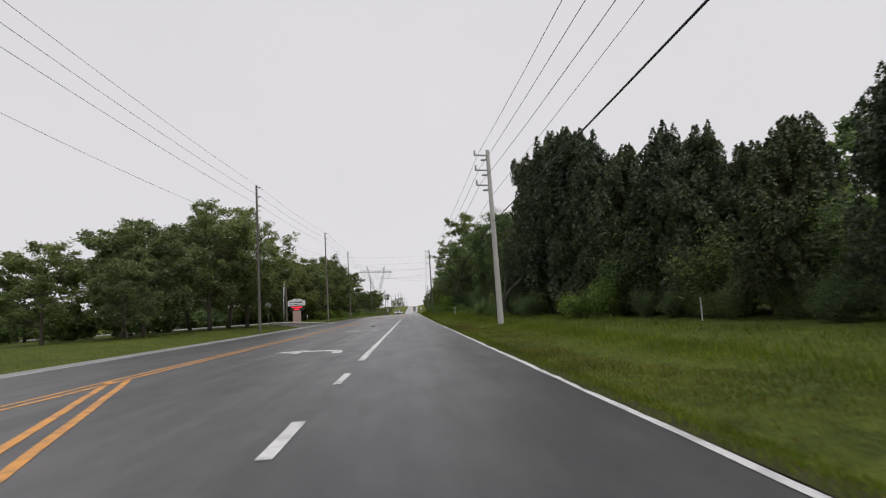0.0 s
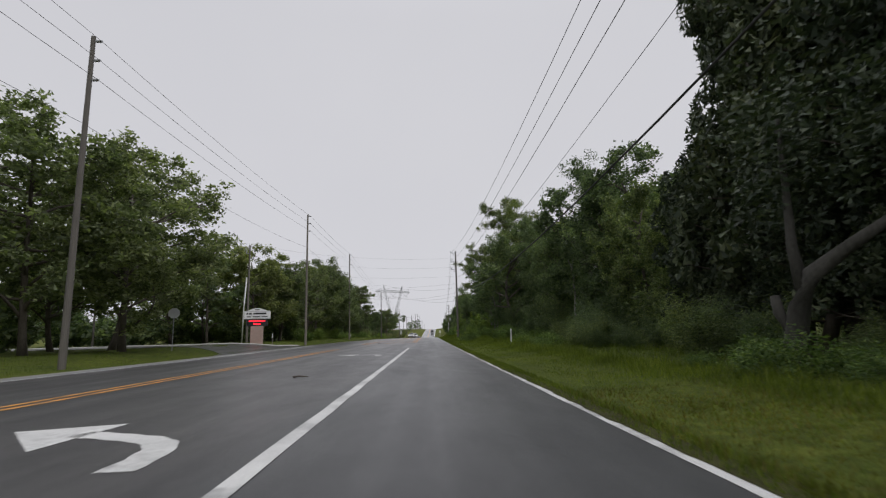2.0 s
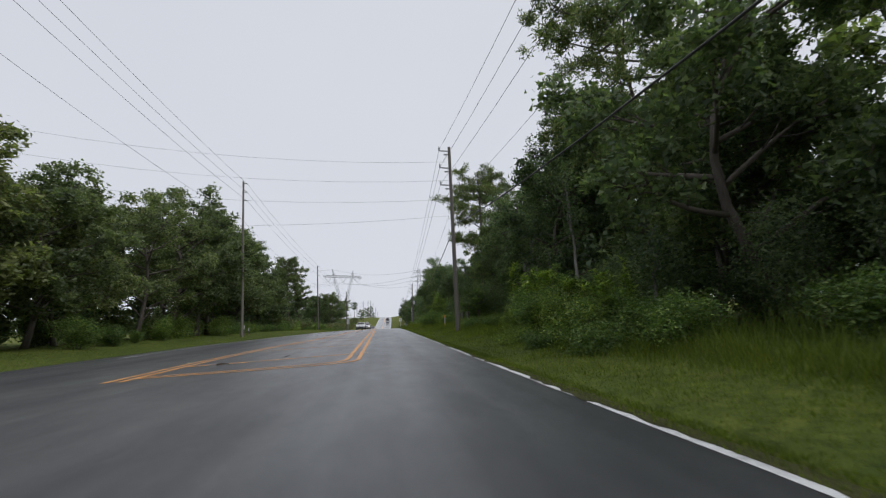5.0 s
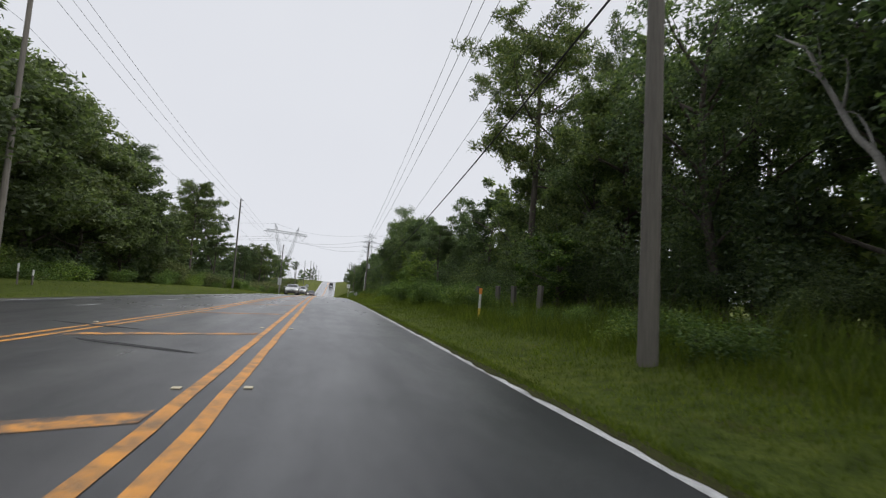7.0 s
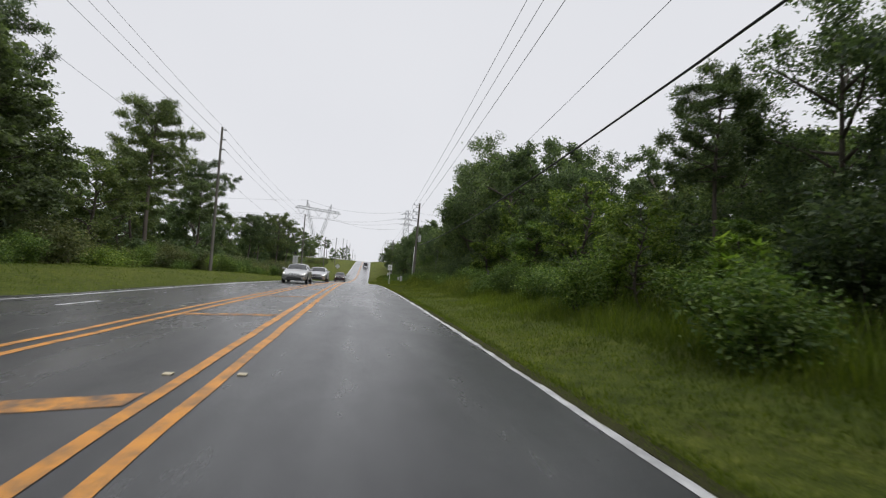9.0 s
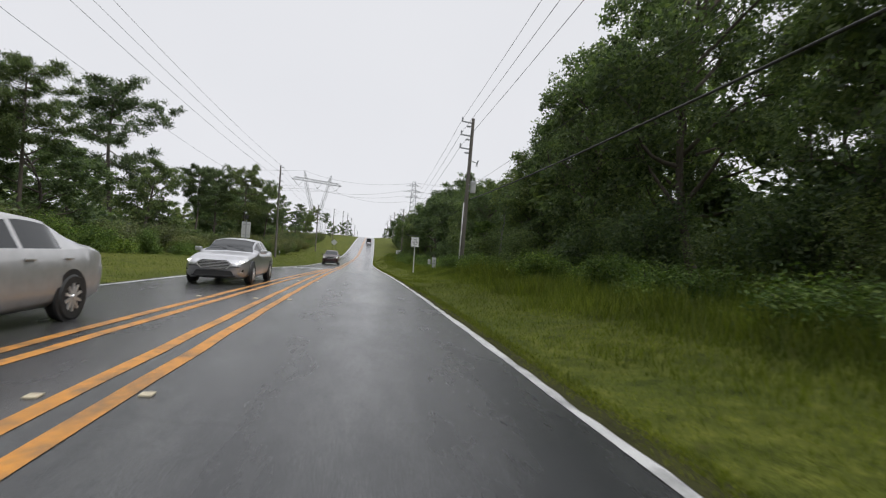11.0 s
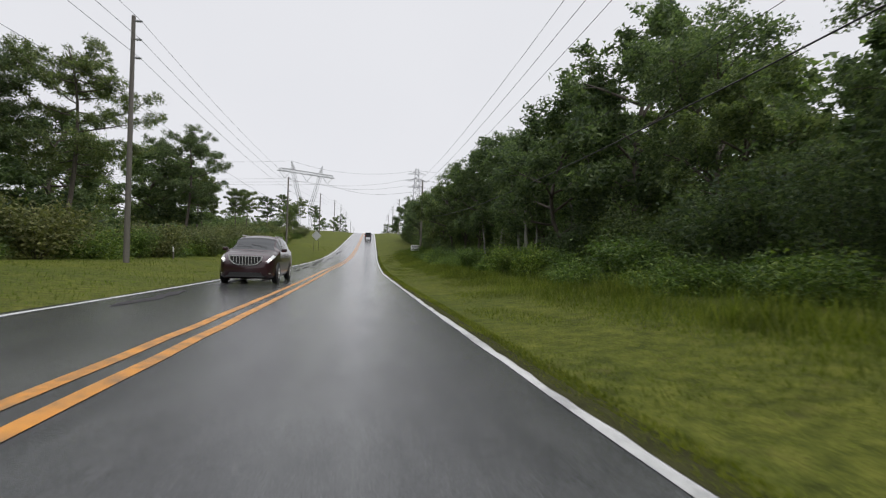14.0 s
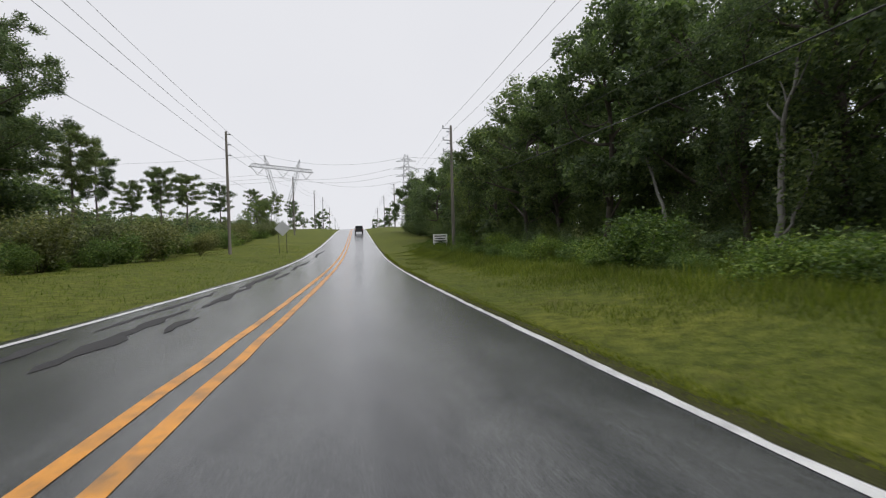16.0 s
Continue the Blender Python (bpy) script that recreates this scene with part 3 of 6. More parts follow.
def twig(x, y):
    """A broken twig lying on the pavement."""
    z = float(pave_z(x, y)) + 0.03
    tubes = [([(x - 0.2, y, z), (x - 0.05, y + 0.05, z + 0.02), (x + 0.2, y + 0.02, z)], [0.028, 0.022, 0.01], 5), ([(x - 0.05, y + 0.05, z + 0.02), (x + 0.1, y - 0.1, z)], [0.016, 0.007], 5)]
    tagged(tubes_object("twig", tubes, M_BARK), "dark broken twig lying on the wet road", "twig")


twig(-2.67, 46.16)
twig(-5.28, 95.2)


# ---------------------------------------------------------------- plants
def leaf_quads(centres, size, rng, flat=0.5, long=1.7, up=0.0):
    """Diamond leaves at the given places, turned every way."""
    n = len(centres)
    a = rng.normal(size=(n, 3))
    a[:, 2] = a[:, 2] * flat + up
    a /= np.linalg.norm(a, axis=1)[:, None]
    b = np.cross(a, rng.normal(size=(n, 3)))
    b /= np.linalg.norm(b, axis=1)[:, None] + 1e-9
    s = size * rng.uniform(0.6, 1.35, (n, 1))
    l, w = a * s * long / 2, b * s / 2
    c = np.asarray(centres)
    return np.stack([c - l * 0.8 + w, c - l * 0.8 - w, c + l * 1.1], 1).reshape(-1, 3)


def bend(p0, p1, sag, rng, n=6):
    t = np.linspace(0, 1, n)[:, None]
    mid = rng.normal(size=3) * np.linalg.norm(np.subtract(p1, p0)) * 0.08
    mid[2] += sag
    return np.asarray(p0) * (1 - t) + np.asarray(p1) * t + mid * (4 * t * (1 - t))


def broad_tree(name, seed, H, spread_r, base, n_limb, n_leaf, size, leaf, bark, label, category="tree"):
    """A broad-leaved tree: forked trunk, limbs, twigs, and leaves in uneven clumps."""
    rng = np.random.default_rng(seed)
    root = tagged(empty(name), label, category)
    fork = H * base
    lean = rng.normal(size=2) * 0.03 * H
    trunk = bend((0, 0, -0.3), (lean[0], lean[1], H * 0.8), 0, rng, 9)
    r0 = 0.012 * H + 0.06
    wood = [(trunk, np.linspace(r0, r0 * 0.25, 9) * np.array([1.35] + [1.0] * 8))]
    clumps = []
    for i in range(n_limb):
        u = (i + rng.uniform(0, 0.8)) / n_limb
        h = fork + (H * 0.74 - fork) * u
        ang = i * 2.4 + rng.uniform(-0.5, 0.5)
        reach = spread_r * (0.55 + 0.5 * math.sin(math.pi * (0.18 + 0.75 * u))) * rng.uniform(0.75, 1.15)
        p0 = np.array([np.interp(h, trunk[:, 2], trunk[:, 0]), np.interp(h, trunk[:, 2], trunk[:, 1]), h])
        p1 = p0 + np.array([math.cos(ang) * reach, math.sin(ang) * reach, H * rng.uniform(0.06, 0.2)])
        limb = bend(p0, p1, 0.03 * H * rng.uniform(-0.5, 1), rng, 7)
        wood.append((limb, np.linspace(r0 * 0.42, r0 * 0.1, 7), 5))
        clumps.append((p1, 0.076 * H))
        for k in range(4):
            q0 = limb[2 + k]
            a2 = ang + rng.uniform(-1.4, 1.4)
            r2 = reach * rng.uniform(0.25, 0.5)
            q1 = q0 + np.array([math.cos(a2) * r2, math.sin(a2) * r2, H * rng.uniform(-0.03, 0.13)])
            wood.append((bend(q0, q1, 0, rng, 4), np.linspace(r0 * 0.14, r0 * 0.04, 4), 3))
            clumps.append((q1, 0.062 * H * rng.uniform(0.6, 1.25)))
    for k in range(4):
        clumps.append((trunk[-1] + np.array([*(rng.normal(size=2) * 0.06 * H), rng.uniform(0.02, 0.15) * H]), 0.07 * H))
    tubes_object("trunk", wood, bark, root, 6)
    sprays = []
    for c, r in clumps:
        for _ in range(5):
            d = rng.normal(size=3)
            d /= np.linalg.norm(d)
            sprays.append((c + d * r * rng.uniform(0.35, 1.15) * np.array([1.15, 1.15, 0.8]), r * rng.uniform(0.22, 0.55)))
    w = np.array([r ** 2 for _, r in sprays])
    cnt = rng.multinomial(n_leaf, w / w.sum())
    pts = [c + rng.normal(size=(m, 3)) * r * np.array([0.72, 0.72, 0.5]) for (c, r), m in zip(sprays, cnt)]
    loose_object("crown", leaf_quads(np.concatenate(pts), size, rng), leaf, root)
    return root


def pine_tree(name, seed, H, first, reach, n_tuft, label):
    """A tall pine: straight bare trunk, upturned boughs with round needle tufts near the top."""
    rng = np.random.default_rng(seed)
    root = tagged(empty(name), label, "tree")
    trunk = bend((0, 0, -0.3), (*(rng.normal(size=2) * 0.02 * H), H), 0, rng, 10)
    r0 = 0.011 * H + 0.04
    wood = [(trunk, np.linspace(r0, r0 * 0.2, 10))]
    tufts = []
    n = 30
    for i in range(n):
        u = i / (n - 1)
        h = H * (first + (0.98 - first) * u)
        ang = i * 2.4 + rng.uniform(-0.4, 0.4)
        L = reach * (0.45 + 0.75 * math.sin(math.pi * (0.2 + 0.7 * u))) * rng.uniform(0.5, 1.2)
        p0 = np.array([np.interp(h, trunk[:, 2], trunk[:, 0]), np.interp(h, trunk[:, 2], trunk[:, 1]), h])
        p1 = p0 + np.array([math.cos(ang) * L, math.sin(ang) * L, L * rng.uniform(-0.05, 0.45)])
        b = bend(p0, p1, -0.08 * L, rng, 6)
        wood.append((b, np.linspace(r0 * 0.28, r0 * 0.08, 6)))
        for q, m in ((b[-1], 6), (b[-2], 5), (b[3], 4), (b[2], 2)):
            for _ in range(m):
                tufts.append(q + rng.normal(size=3) * np.array([0.55, 0.55, 0.26]) * reach * 0.2)
    tufts.append(trunk[-1])
    tubes_object("trunk", wood, M_BARK, root, 6)
    pts, dirs = [], []
    per = n_tuft // len(tufts)
    for c in tufts:
        d = rng.normal(size=(per, 3))
        d[:, 2] = d[:, 2] * 0.75 + 0.35
        d /= np.linalg.norm(d, axis=1)[:, None]
        L = 0.027 * H * rng.uniform(0.6, 1.25)
        pts.append(c + d * L * rng.uniform(0.0, 0.9, (per, 1)) + rng.normal(size=(per, 3)) * 0.005 * H)
        dirs.append((d + rng.normal(size=(per, 3)) * 0.5) * L * rng.uniform(0.25, 0.42, (per, 1)))
    p, d = np.concatenate(pts), np.concatenate(dirs)
    side = np.cross(d, rng.normal(size=d.shape))
    side /= np.linalg.norm(side, axis=1)[:, None] + 1e-9
    w = side * 0.0026 * H
    loose_object("crown", np.stack([p - w, p + w, p + d], 1).reshape(-1, 3), M_PINE, root)
    return root


def cedar_tree(seed, H, R, n_leaf, size, label):
    """A dark dense evergreen with many upright, pointed sprays."""
    rng = np.random.default_rng(seed)
    root = tagged(empty("cedar_tree"), label, "tree")
    trunk = bend((0, 0, -0.3), (*(rng.normal(size=2) * 0.02 * H), H * 0.93), 0, rng, 9)
    r0 = 0.011 * H + 0.06
    wood = [(trunk, np.linspace(r0 * 1.2, r0 * 0.2, 9))]
    lobes = []
    n = 84
    for i in range(n):
        u = (i + rng.uniform(0, 1)) / n
        h = H * (0.1 + 0.8 * u)
        ang = i * 2.4 + rng.uniform(-0.5, 0.5)
        reach = R * (1.0 - 0.72 * u ** 1.8) * rng.uniform(0.5, 1.1)
        p0 = np.array([np.interp(h, trunk[:, 2], trunk[:, 0]), np.interp(h, trunk[:, 2], trunk[:, 1]), h * 0.94])
        p1 = p0 + np.array([math.cos(ang) * reach, math.sin(ang) * reach, H * rng.uniform(0.02, 0.07)])
        wood.append((bend(p0, p1, -0.04 * reach, rng, 5), np.linspace(r0 * 0.3, r0 * 0.08, 5), 4))
        for v in (0.55, 1.0):
            lobes.append((p0 + (p1 - p0) * v, H * rng.uniform(0.055, 0.1), H * rng.uniform(0.026, 0.044)))
    for k in range(5):
        lobes.append((trunk[-1] + np.array([*(rng.normal(size=2) * 0.03 * H), -0.05 * H]), 0.11 * H, 0.028 * H))
    tubes_object("trunk", wood, M_BARK, root, 6)
    per = n_leaf // len(lobes)
    pts = []
    for c, tall, wide in lobes:
        v = rng.uniform(0, 1, per) ** 1.2
        a = rng.uniform(0, 6.283, per)
        r = wide * np.sin(np.pi * np.clip(v * 0.86 + 0.14, 0, 1)) * rng.uniform(0.35, 1.0, per) ** 0.5
        pts.append(c + np.stack([np.cos(a) * r, np.sin(a) * r, (v - 0.3) * tall * 1.5], 1))
    loose_object("crown", leaf_quads(np.concatenate(pts), size, rng, 0.6, 2.1, 1.0), M_CEDAR, root)
    return root


def shrub(name, seed, H, R, n_leaf, size, leaf, label):
    rng = np.random.default_rng(seed)
    root = tagged(empty(name), label, "shrub")
    stems, pts = [], []
    k = 9
    for i in range(k):
        a = i * 2.4 + rng.uniform(-0.4, 0.4)
        r = R * rng.uniform(0.25, 1.0)
        tip = np.array([math.cos(a) * r, math.sin(a) * r, H * rng.uniform(0.45, 1.0)])
        b = bend((math.cos(a) * 0.1, math.sin(a) * 0.1, -0.1), tip, 0.1 * H, rng, 6)
        stems.append((b, np.linspace(0.02, 0.006, 6)))
        m = n_leaf // k
        t = rng.uniform(0.15, 1.05, m) ** 0.8
        c = np.stack([np.interp(t, np.linspace(0, 1, 6), b[:, j]) for j in range(3)], 1)
        pts.append(c + rng.normal(size=(m, 3)) * R * np.array([0.2, 0.2, 0.16]))
    pts = np.concatenate(pts)
    pts[:, 2] = np.maximum(pts[:, 2], 0.03)
    tubes_object("stem", stems, M_BARK, root, 4)
    loose_object("foliage", leaf_quads(pts, size, rng), leaf, root)
    return root


def sapling(seed, H):
    """A bright young tree: upright shoots with whorls of long drooping leaves."""
    rng = np.random.default_rng(seed)
    root = tagged(empty("sapling"), "bright green sapling with whorls of long leaves", "sapling")
    shoots, pts, way = [], [], []
    for i in range(9):
        a, h = i * 2.4, H * rng.uniform(0.55, 1.0)
        tip = np.array([math.cos(a) * 0.2 * H, math.sin(a) * 0.2 * H, h]) * np.array([rng.uniform(0.3, 1.3), rng.uniform(0.3, 1.3), 1])
        b = bend((0.05 * math.cos(a), 0.05 * math.sin(a), -0.1), tip, 0.04 * H, rng, 6)
        shoots.append((b, np.linspace(0.016, 0.004, 6)))
        for u in np.linspace(0.22, 1.0, 15):
            c = np.array([np.interp(u, np.linspace(0, 1, 6), b[:, j]) for j in range(3)])
            for m in range(7):
                w = m * 0.9 + u * 40 + rng.uniform(-0.3, 0.3)
                d = np.array([math.cos(w), math.sin(w), rng.uniform(-0.35, 0.6)])
                pts.append(c + d * 0.1 * H * rng.uniform(0.35, 0.75))
                way.append(d)
    pts, way = np.array(pts), np.array(way)
    way /= np.linalg.norm(way, axis=1)[:, None]
    side = np.cross(way, (0, 0, 1.0)) * 0.021 * H
    tri = np.stack([pts - way * 0.05 * H + side, pts - way * 0.05 * H - side, pts + way * 0.075 * H], 1).reshape(-1, 3)
    tubes_object("stem", shoots, M_BARK, root, 4)
    loose_object("foliage", tri, M_SAPLING, root)
    return root


def old_trunk(x, y):
    """A thick leaning trunk with a broken stub and a heavy limb under the wood's edge."""
    rng = np.random.default_rng(77)
    root = tagged(empty("old_trunk_tree", pose(x, y, float(ground_z(x, y)))), "thick grey leaning trunk with a broken stub at the wood's edge", "tree")
    wood = [([(0, 0.1, -0.3), (0, 0.05, 0.5), (0.05, -0.1, 1.2), (0.2, -0.4, 1.9), (0.6, -1.0, 2.4), (1.1, -1.6, 2.9), (1.6, -2.1, 4.0), (1.8, -2.2, 5.4)], [0.3, 0.24, 0.21, 0.18, 0.13, 0.1, 0.08, 0.05], 10),
            ([(0, 0.1, 0.6), (-0.05, 0.38, 1.1), (-0.05, 0.46, 1.5)], [0.15, 0.12, 0.1], 8), ([(0.1, -0.2, 1.6), (0.2, 0.05, 2.6), (0.4, 0.25, 3.8), (0.4, 0.2, 5.6)], [0.14, 0.11, 0.08, 0.05], 8)]
    tubes_object("trunk", wood, M_OLDBARK, root, 8)
    tips = np.array([(1.8, -2.2, 5.4), (0.4, 0.2, 5.6), (1.4, -1.8, 4.6), (0.5, 0.4, 4.4)])
    loose_object("crown", leaf_quads(np.concatenate([t + rng.normal(size=(900, 3)) * 0.6 for t in tips]), 0.1, rng), M_CEDAR, root)


def pale_trunk(x, y, stems, seed, label):
    """A pale-barked twisting tree at the wood's edge; each stem leans by (dx, dy) over its height."""
    rng = np.random.default_rng(seed)
    root = tagged(empty("pale_trunk_tree", pose(x, y, float(ground_z(x, y)))), label, "tree")
    wood, tips = [], []
    for dx, dy, H, r in stems:
        u = np.linspace(0, 1, 13)
        ph = rng.uniform(0, 6.28)
        path = np.stack([dx * u ** 1.3 + 0.035 * H * np.sin(u * 7 + ph) * u, dy * u ** 1.25 + 0.06 * H * (np.sin(u * 6.5 + ph) - np.sin(ph)) * u, -0.3 + (H + 0.3) * u], 1)
        path[1:] += rng.normal(size=(12, 3)) * np.array([0.03, 0.03, 0.02])
        wood.append((path, r * (1.05 - 0.68 * u) * (1 + 0.07 * np.sin(u * 23 + ph)), 8))
        for k in (7, 9, 10, 11, 12):
            side = rng.uniform(-1, 1)
            tip = path[k] + np.array([0.1 * side * H, side * 0.22 * H, H * rng.uniform(0.1, 0.2)])
            b = bend(path[k], tip, 0.05 * H * side, rng, 7)
            wood.append((b, np.linspace(r * 0.36, r * 0.1, 7), 5))
            tips.append(tip)
    tubes_object("trunk", wood, M_PALEBARK, root, 8)
    pts = np.concatenate([t + rng.normal(size=(150, 3)) * 0.4 for t in tips])
    loose_object("crown", leaf_quads(pts, 0.095, rng), M_WOODLEAF, root)
    return root


FOREST = [broad_tree("woodland_tree", 11 + k, H, R, bs, nl, 24000, 0.115, M_WOODLEAF, bk, "tall dark-green broad-leaved tree at the wood's edge")
          for k, (H, R, bs, nl, bk) in enumerate(((14, 3.3, 0.16, 15, M_BARK), (15, 2.9, 0.12, 16, M_BARK), (10, 2.8, 0.1, 14, M_BARK), (10.5, 3.2, 0.14, 14, M_BARK)))]
CEDARS = [cedar_tree(211 + k, H, R, 30000, 0.13, "tall dark evergreen cedar closing the wood's edge")
          for k, (H, R) in enumerate(((14, 3.4), (13, 3.0), (12, 3.2)))]
OAKS = [broad_tree("oak_tree", 31 + k, H, R, 0.11, 20, 26000, 0.16, M_OAK, M_BARK, "spreading green oak tree on the grass")
        for k, (H, R) in enumerate(((14, 4.6), (13, 4.2), (12, 3.6)))]
BACK = [broad_tree("background_tree", 51 + k, 14, 4.2, 0.05, 9, 6500, 0.27, M_WOODLEAF, M_BARK, "dark tree deep inside the wood")
        for k in range(2)]
PINES = [pine_tree("pine_tree", 71 + k, H, f, R, 40000, "tall pine tree with a bare trunk and tufted crown")
         for k, (H, f, R) in enumerate(((16, 0.5, 3.2), (15, 0.42, 3.6), (14, 0.55, 2.5)))] + [pine_tree("pine_tree", 79, 14, 0.42, 3.6, 46000, "tall pine tree with a dense broad crown")]
SHRUBS = [shrub("roadside_shrub", 91 + k, H, R, n, s, M_SHRUB, "leafy green shrub growing at the roadside")
          for k, (H, R, n, s) in enumerate(((1.4, 1.2, 6000, 0.058), (2.4, 1.5, 8000, 0.064), (0.9, 1.3, 5000, 0.052)))]
THICKET = [shrub("thicket_bush", 111 + k, H, R, 8000, 0.085, M_WOODLEAF, "dense dark thicket bush filling the wood's edge")
           for k, (H, R) in enumerate(((3.6, 2.2), (5.0, 2.4)))]
FARBUSH = [shrub("background_bush", 121 + k, H, R, 2000, 0.22, M_WOODLEAF, "dark bush behind the roadside trees")
           for k, (H, R) in enumerate(((3.6, 2.4), (5.0, 2.6)))]
UNDER = [shrub("understory_bush", 141 + k, H, R, 1100, 0.32, M_WOODLEAF, "dark understory bush beneath the oaks")
         for k, (H, R) in enumerate(((3.6, 2.4), (5.0, 2.6)))]
FIELD = [shrub("field_bush", 161 + k, H, R, 5200, 0.095, M_FIELD, "olive green wild bush in the overgrown field")
         for k, (H, R) in enumerate(((2.4, 2.0), (3.2, 2.2)))]
YOUNG = [broad_tree("young_tree", 151 + k, H, R, 0.1, 13, 12000, 0.1, M_SHRUB, M_BARK, "young bright green leafy tree before the wood")
         for k, (H, R) in enumerate(((6.5, 1.9), (5.0, 1.5)))]
SAPLINGS = [sapling(401, 2.6), sapling(402, 2.2), sapling(403, 1.8)]
used = set()
rng_place = np.random.default_rng(5)


def drive_edge(x):
    """The near side of the school's driveway."""
    return 83.5 - 14 * math.exp((x + 12.4) / 7.0)


def plant(proto, x, y, height=None, native=1.0, label="", group="", turn=0, wide=1.0):
    """Stand a plant on the land, scaled to its height."""
    if -74 < x < -13 and drive_edge(x) - 1.0 < y < 93:
        return None
    s = 1.0 if height is None else height / native
    z = float(ground_z(x, y))
    own = np.random.default_rng(int(abs(x * 131 + y * 977)) + turn)
    m = Matrix.LocRotScale((x, y, z - 0.05), Euler((0, 0, own.uniform(0, 6.28))), Vector((s * wide * own.uniform(0.93, 1.08), s * wide * own.uniform(0.93, 1.08), s)))
    if proto.name not in used:
        used.add(proto.name)
        proto.matrix_basis = m
        ob = proto
    else:
        m0 = Matrix.Diagonal((*proto.scale, 1)).inverted()
        ob = copy_thing(proto, m @ m0)
    if label or group:
        tagged(ob, label, "", group)
    return ob


NATIVE = {}
for kind in (FOREST, CEDARS, OAKS, BACK, PINES, SHRUBS, THICKET, YOUNG, SAPLINGS, FARBUSH, FIELD, UNDER):
    for o in kind:
        zs = sorted(v.co.z for c in o.children for v in c.data.vertices)
        NATIVE[o.name] = zs[int(len(zs) * 0.997)]


def tree_to(proto, x, y, top, turn=0, wide=1.0):
    """Plant a tree whose crown ends at that height above datum."""
    return plant(proto, x, y, top - float(ground_z(x, y)), NATIVE[proto.name], turn=turn, wide=wide)


# wood on the near side: plan place along the road and height of the crown's end
RIGHT = [(-8, 7), (-2, 7), (3, 7), (8, 6.4), (12.5, 6.4), (17, 6.8), (21.5, 8.1), (25, 9.3), (29, 9.9), (33, 10.5), (36, 12.8), (39, 14.3), (42, 15.3), (45.5, 16.1), (48, 15.9), (50.5, 13.6), (53, 9.8), (56, 8.2), (60, 9.8),
         (64, 13), (68, 15.4), (72, 14.4), (76.5, 10.6), (80.5, 10), (85, 12.2), (90, 14.2), (95, 13), (108, 14.2), (112, 14.6), (116.5, 14.6), (120.5, 14.4), (125, 11.2), (129, 10.2), (132.5, 10.2), (137, 11),
         (141, 10.2), (145, 10), (149, 9.5), (153, 8.4), (156.5, 6.8), (160, 7.4), (164, 9), (168, 9.8), (172, 11), (177, 12.6), (182, 14), (187, 14.2), (192, 14), (196, 13.2), (200, 11.2), (204, 11),
         (208.5, 8.8), (212.5, 7), (216.5, 7.7), (221, 8), (225, 7.4), (230, 5.8), (234, 9.2), (238, 11), (242, 9.6), (246, 6.9), (250.5, 7.6), (254.5, 8.8), (258.5, 11.3), (263, 11.8), (267, 10.2),
         (271.5, 8.6), (276, 8.8), (281, 9), (286, 9.1), (292, 8.5), (299, 8.4), (307, 8.2), (315, 8.6), (325, 10.4), (337, 11), (350, 10)]


def skyline(x, y, half=0.0):
    """Greatest height of a crown at that place that keeps it below the wood's skyline, seen from anywhere on the road before it."""
    eye = float(road_z(y)) + 1.15
    best = 1e3
    for back in range(8, 70, 6):
        for dy in (-half, 0, half):
            at = y + dy - back + back * 12.4 / (x - 1.0)
            best = min(best, eye + (float(np.interp(at, *zip(*RIGHT))) - eye) * (x - 1.0) / 12.4)
    return best


for i, (y, top) in enumerate(RIGHT):
    x = 13.4 + 0.7 * math.sin(y * 1.3) + float(np.interp(y, [38, 42, 52, 55, 242, 250, 268, 280], [0, 1.0, 1.0, 0, 0, 3.2, 3.2, 1.2]))
    if 6 < y < 54:
        tree_to(CEDARS[i % 3], x, y, top * (0.99 + 0.03 * math.sin(i * 2.1)), wide=1.05)
    else:
        tree_to(FOREST[int(y * 1.37) % 4], x, y, (top if x < 14.3 else skyline(x, y)) * (0.94 + 0.06 * math.sin(i * 2.1)), wide=0.85)
for k, x, y in ((0, 16.8, 205), (2, 15.8, 209), (1, 16.5, 214), (3, 16.2, 220), (0, 16.4, 97.5), (1, 17.0, 101), (3, 16.2, 105), (2, 15.6, 92.5), (0, 16.6, 128), (1, 17.0, 123)):
    tree_to(FOREST[k], x, y, skyline(x, y, 2) * 0.86, wide=0.95)
for k, x, y, top in ((2, 12.6, 38.5, 9.5), (3, 12.4, 43, 9.5), (2, 13.2, 34.5, 8.5), (3, 12.8, 47.5, 9), (2, 12.9, 30, 7.2), (3, 12.6, 51, 8.5)):
    tree_to(CEDARS[k % 3], x, y, top, wide=1.2)
for k in range(9):
    tree_to(CEDARS[k % 3], 16.2 + 0.6 * math.sin(k * 2.3), 19 + k * 3.7, skyline(16.2, 19 + k * 3.7, 1) * 0.99, wide=1.15)
for k in range(9):
    tree_to(CEDARS[(k + 1) % 3], 14.9 + 0.4 * math.sin(k * 1.9), 20.5 + k * 3.2, skyline(14.9, 20.5 + k * 3.2, 1) * 0.97, wide=1.1)
tree_to(CEDARS[1], 13.4, 51.6, 15.6, wide=0.85)
tree_to(PINES[1], 12.6, 102.5, 20.6)
tree_to(PINES[3], 12.3, 135.4, 18.6, wide=0.9)
tree_to(PINES[1], 15.8, 129.5, 15.5, wide=0.85)
tree_to(PINES[2], 10.5, 150.5, 6.9)
tree_to(PINES[2], 17.0, 112.0, 17.5)
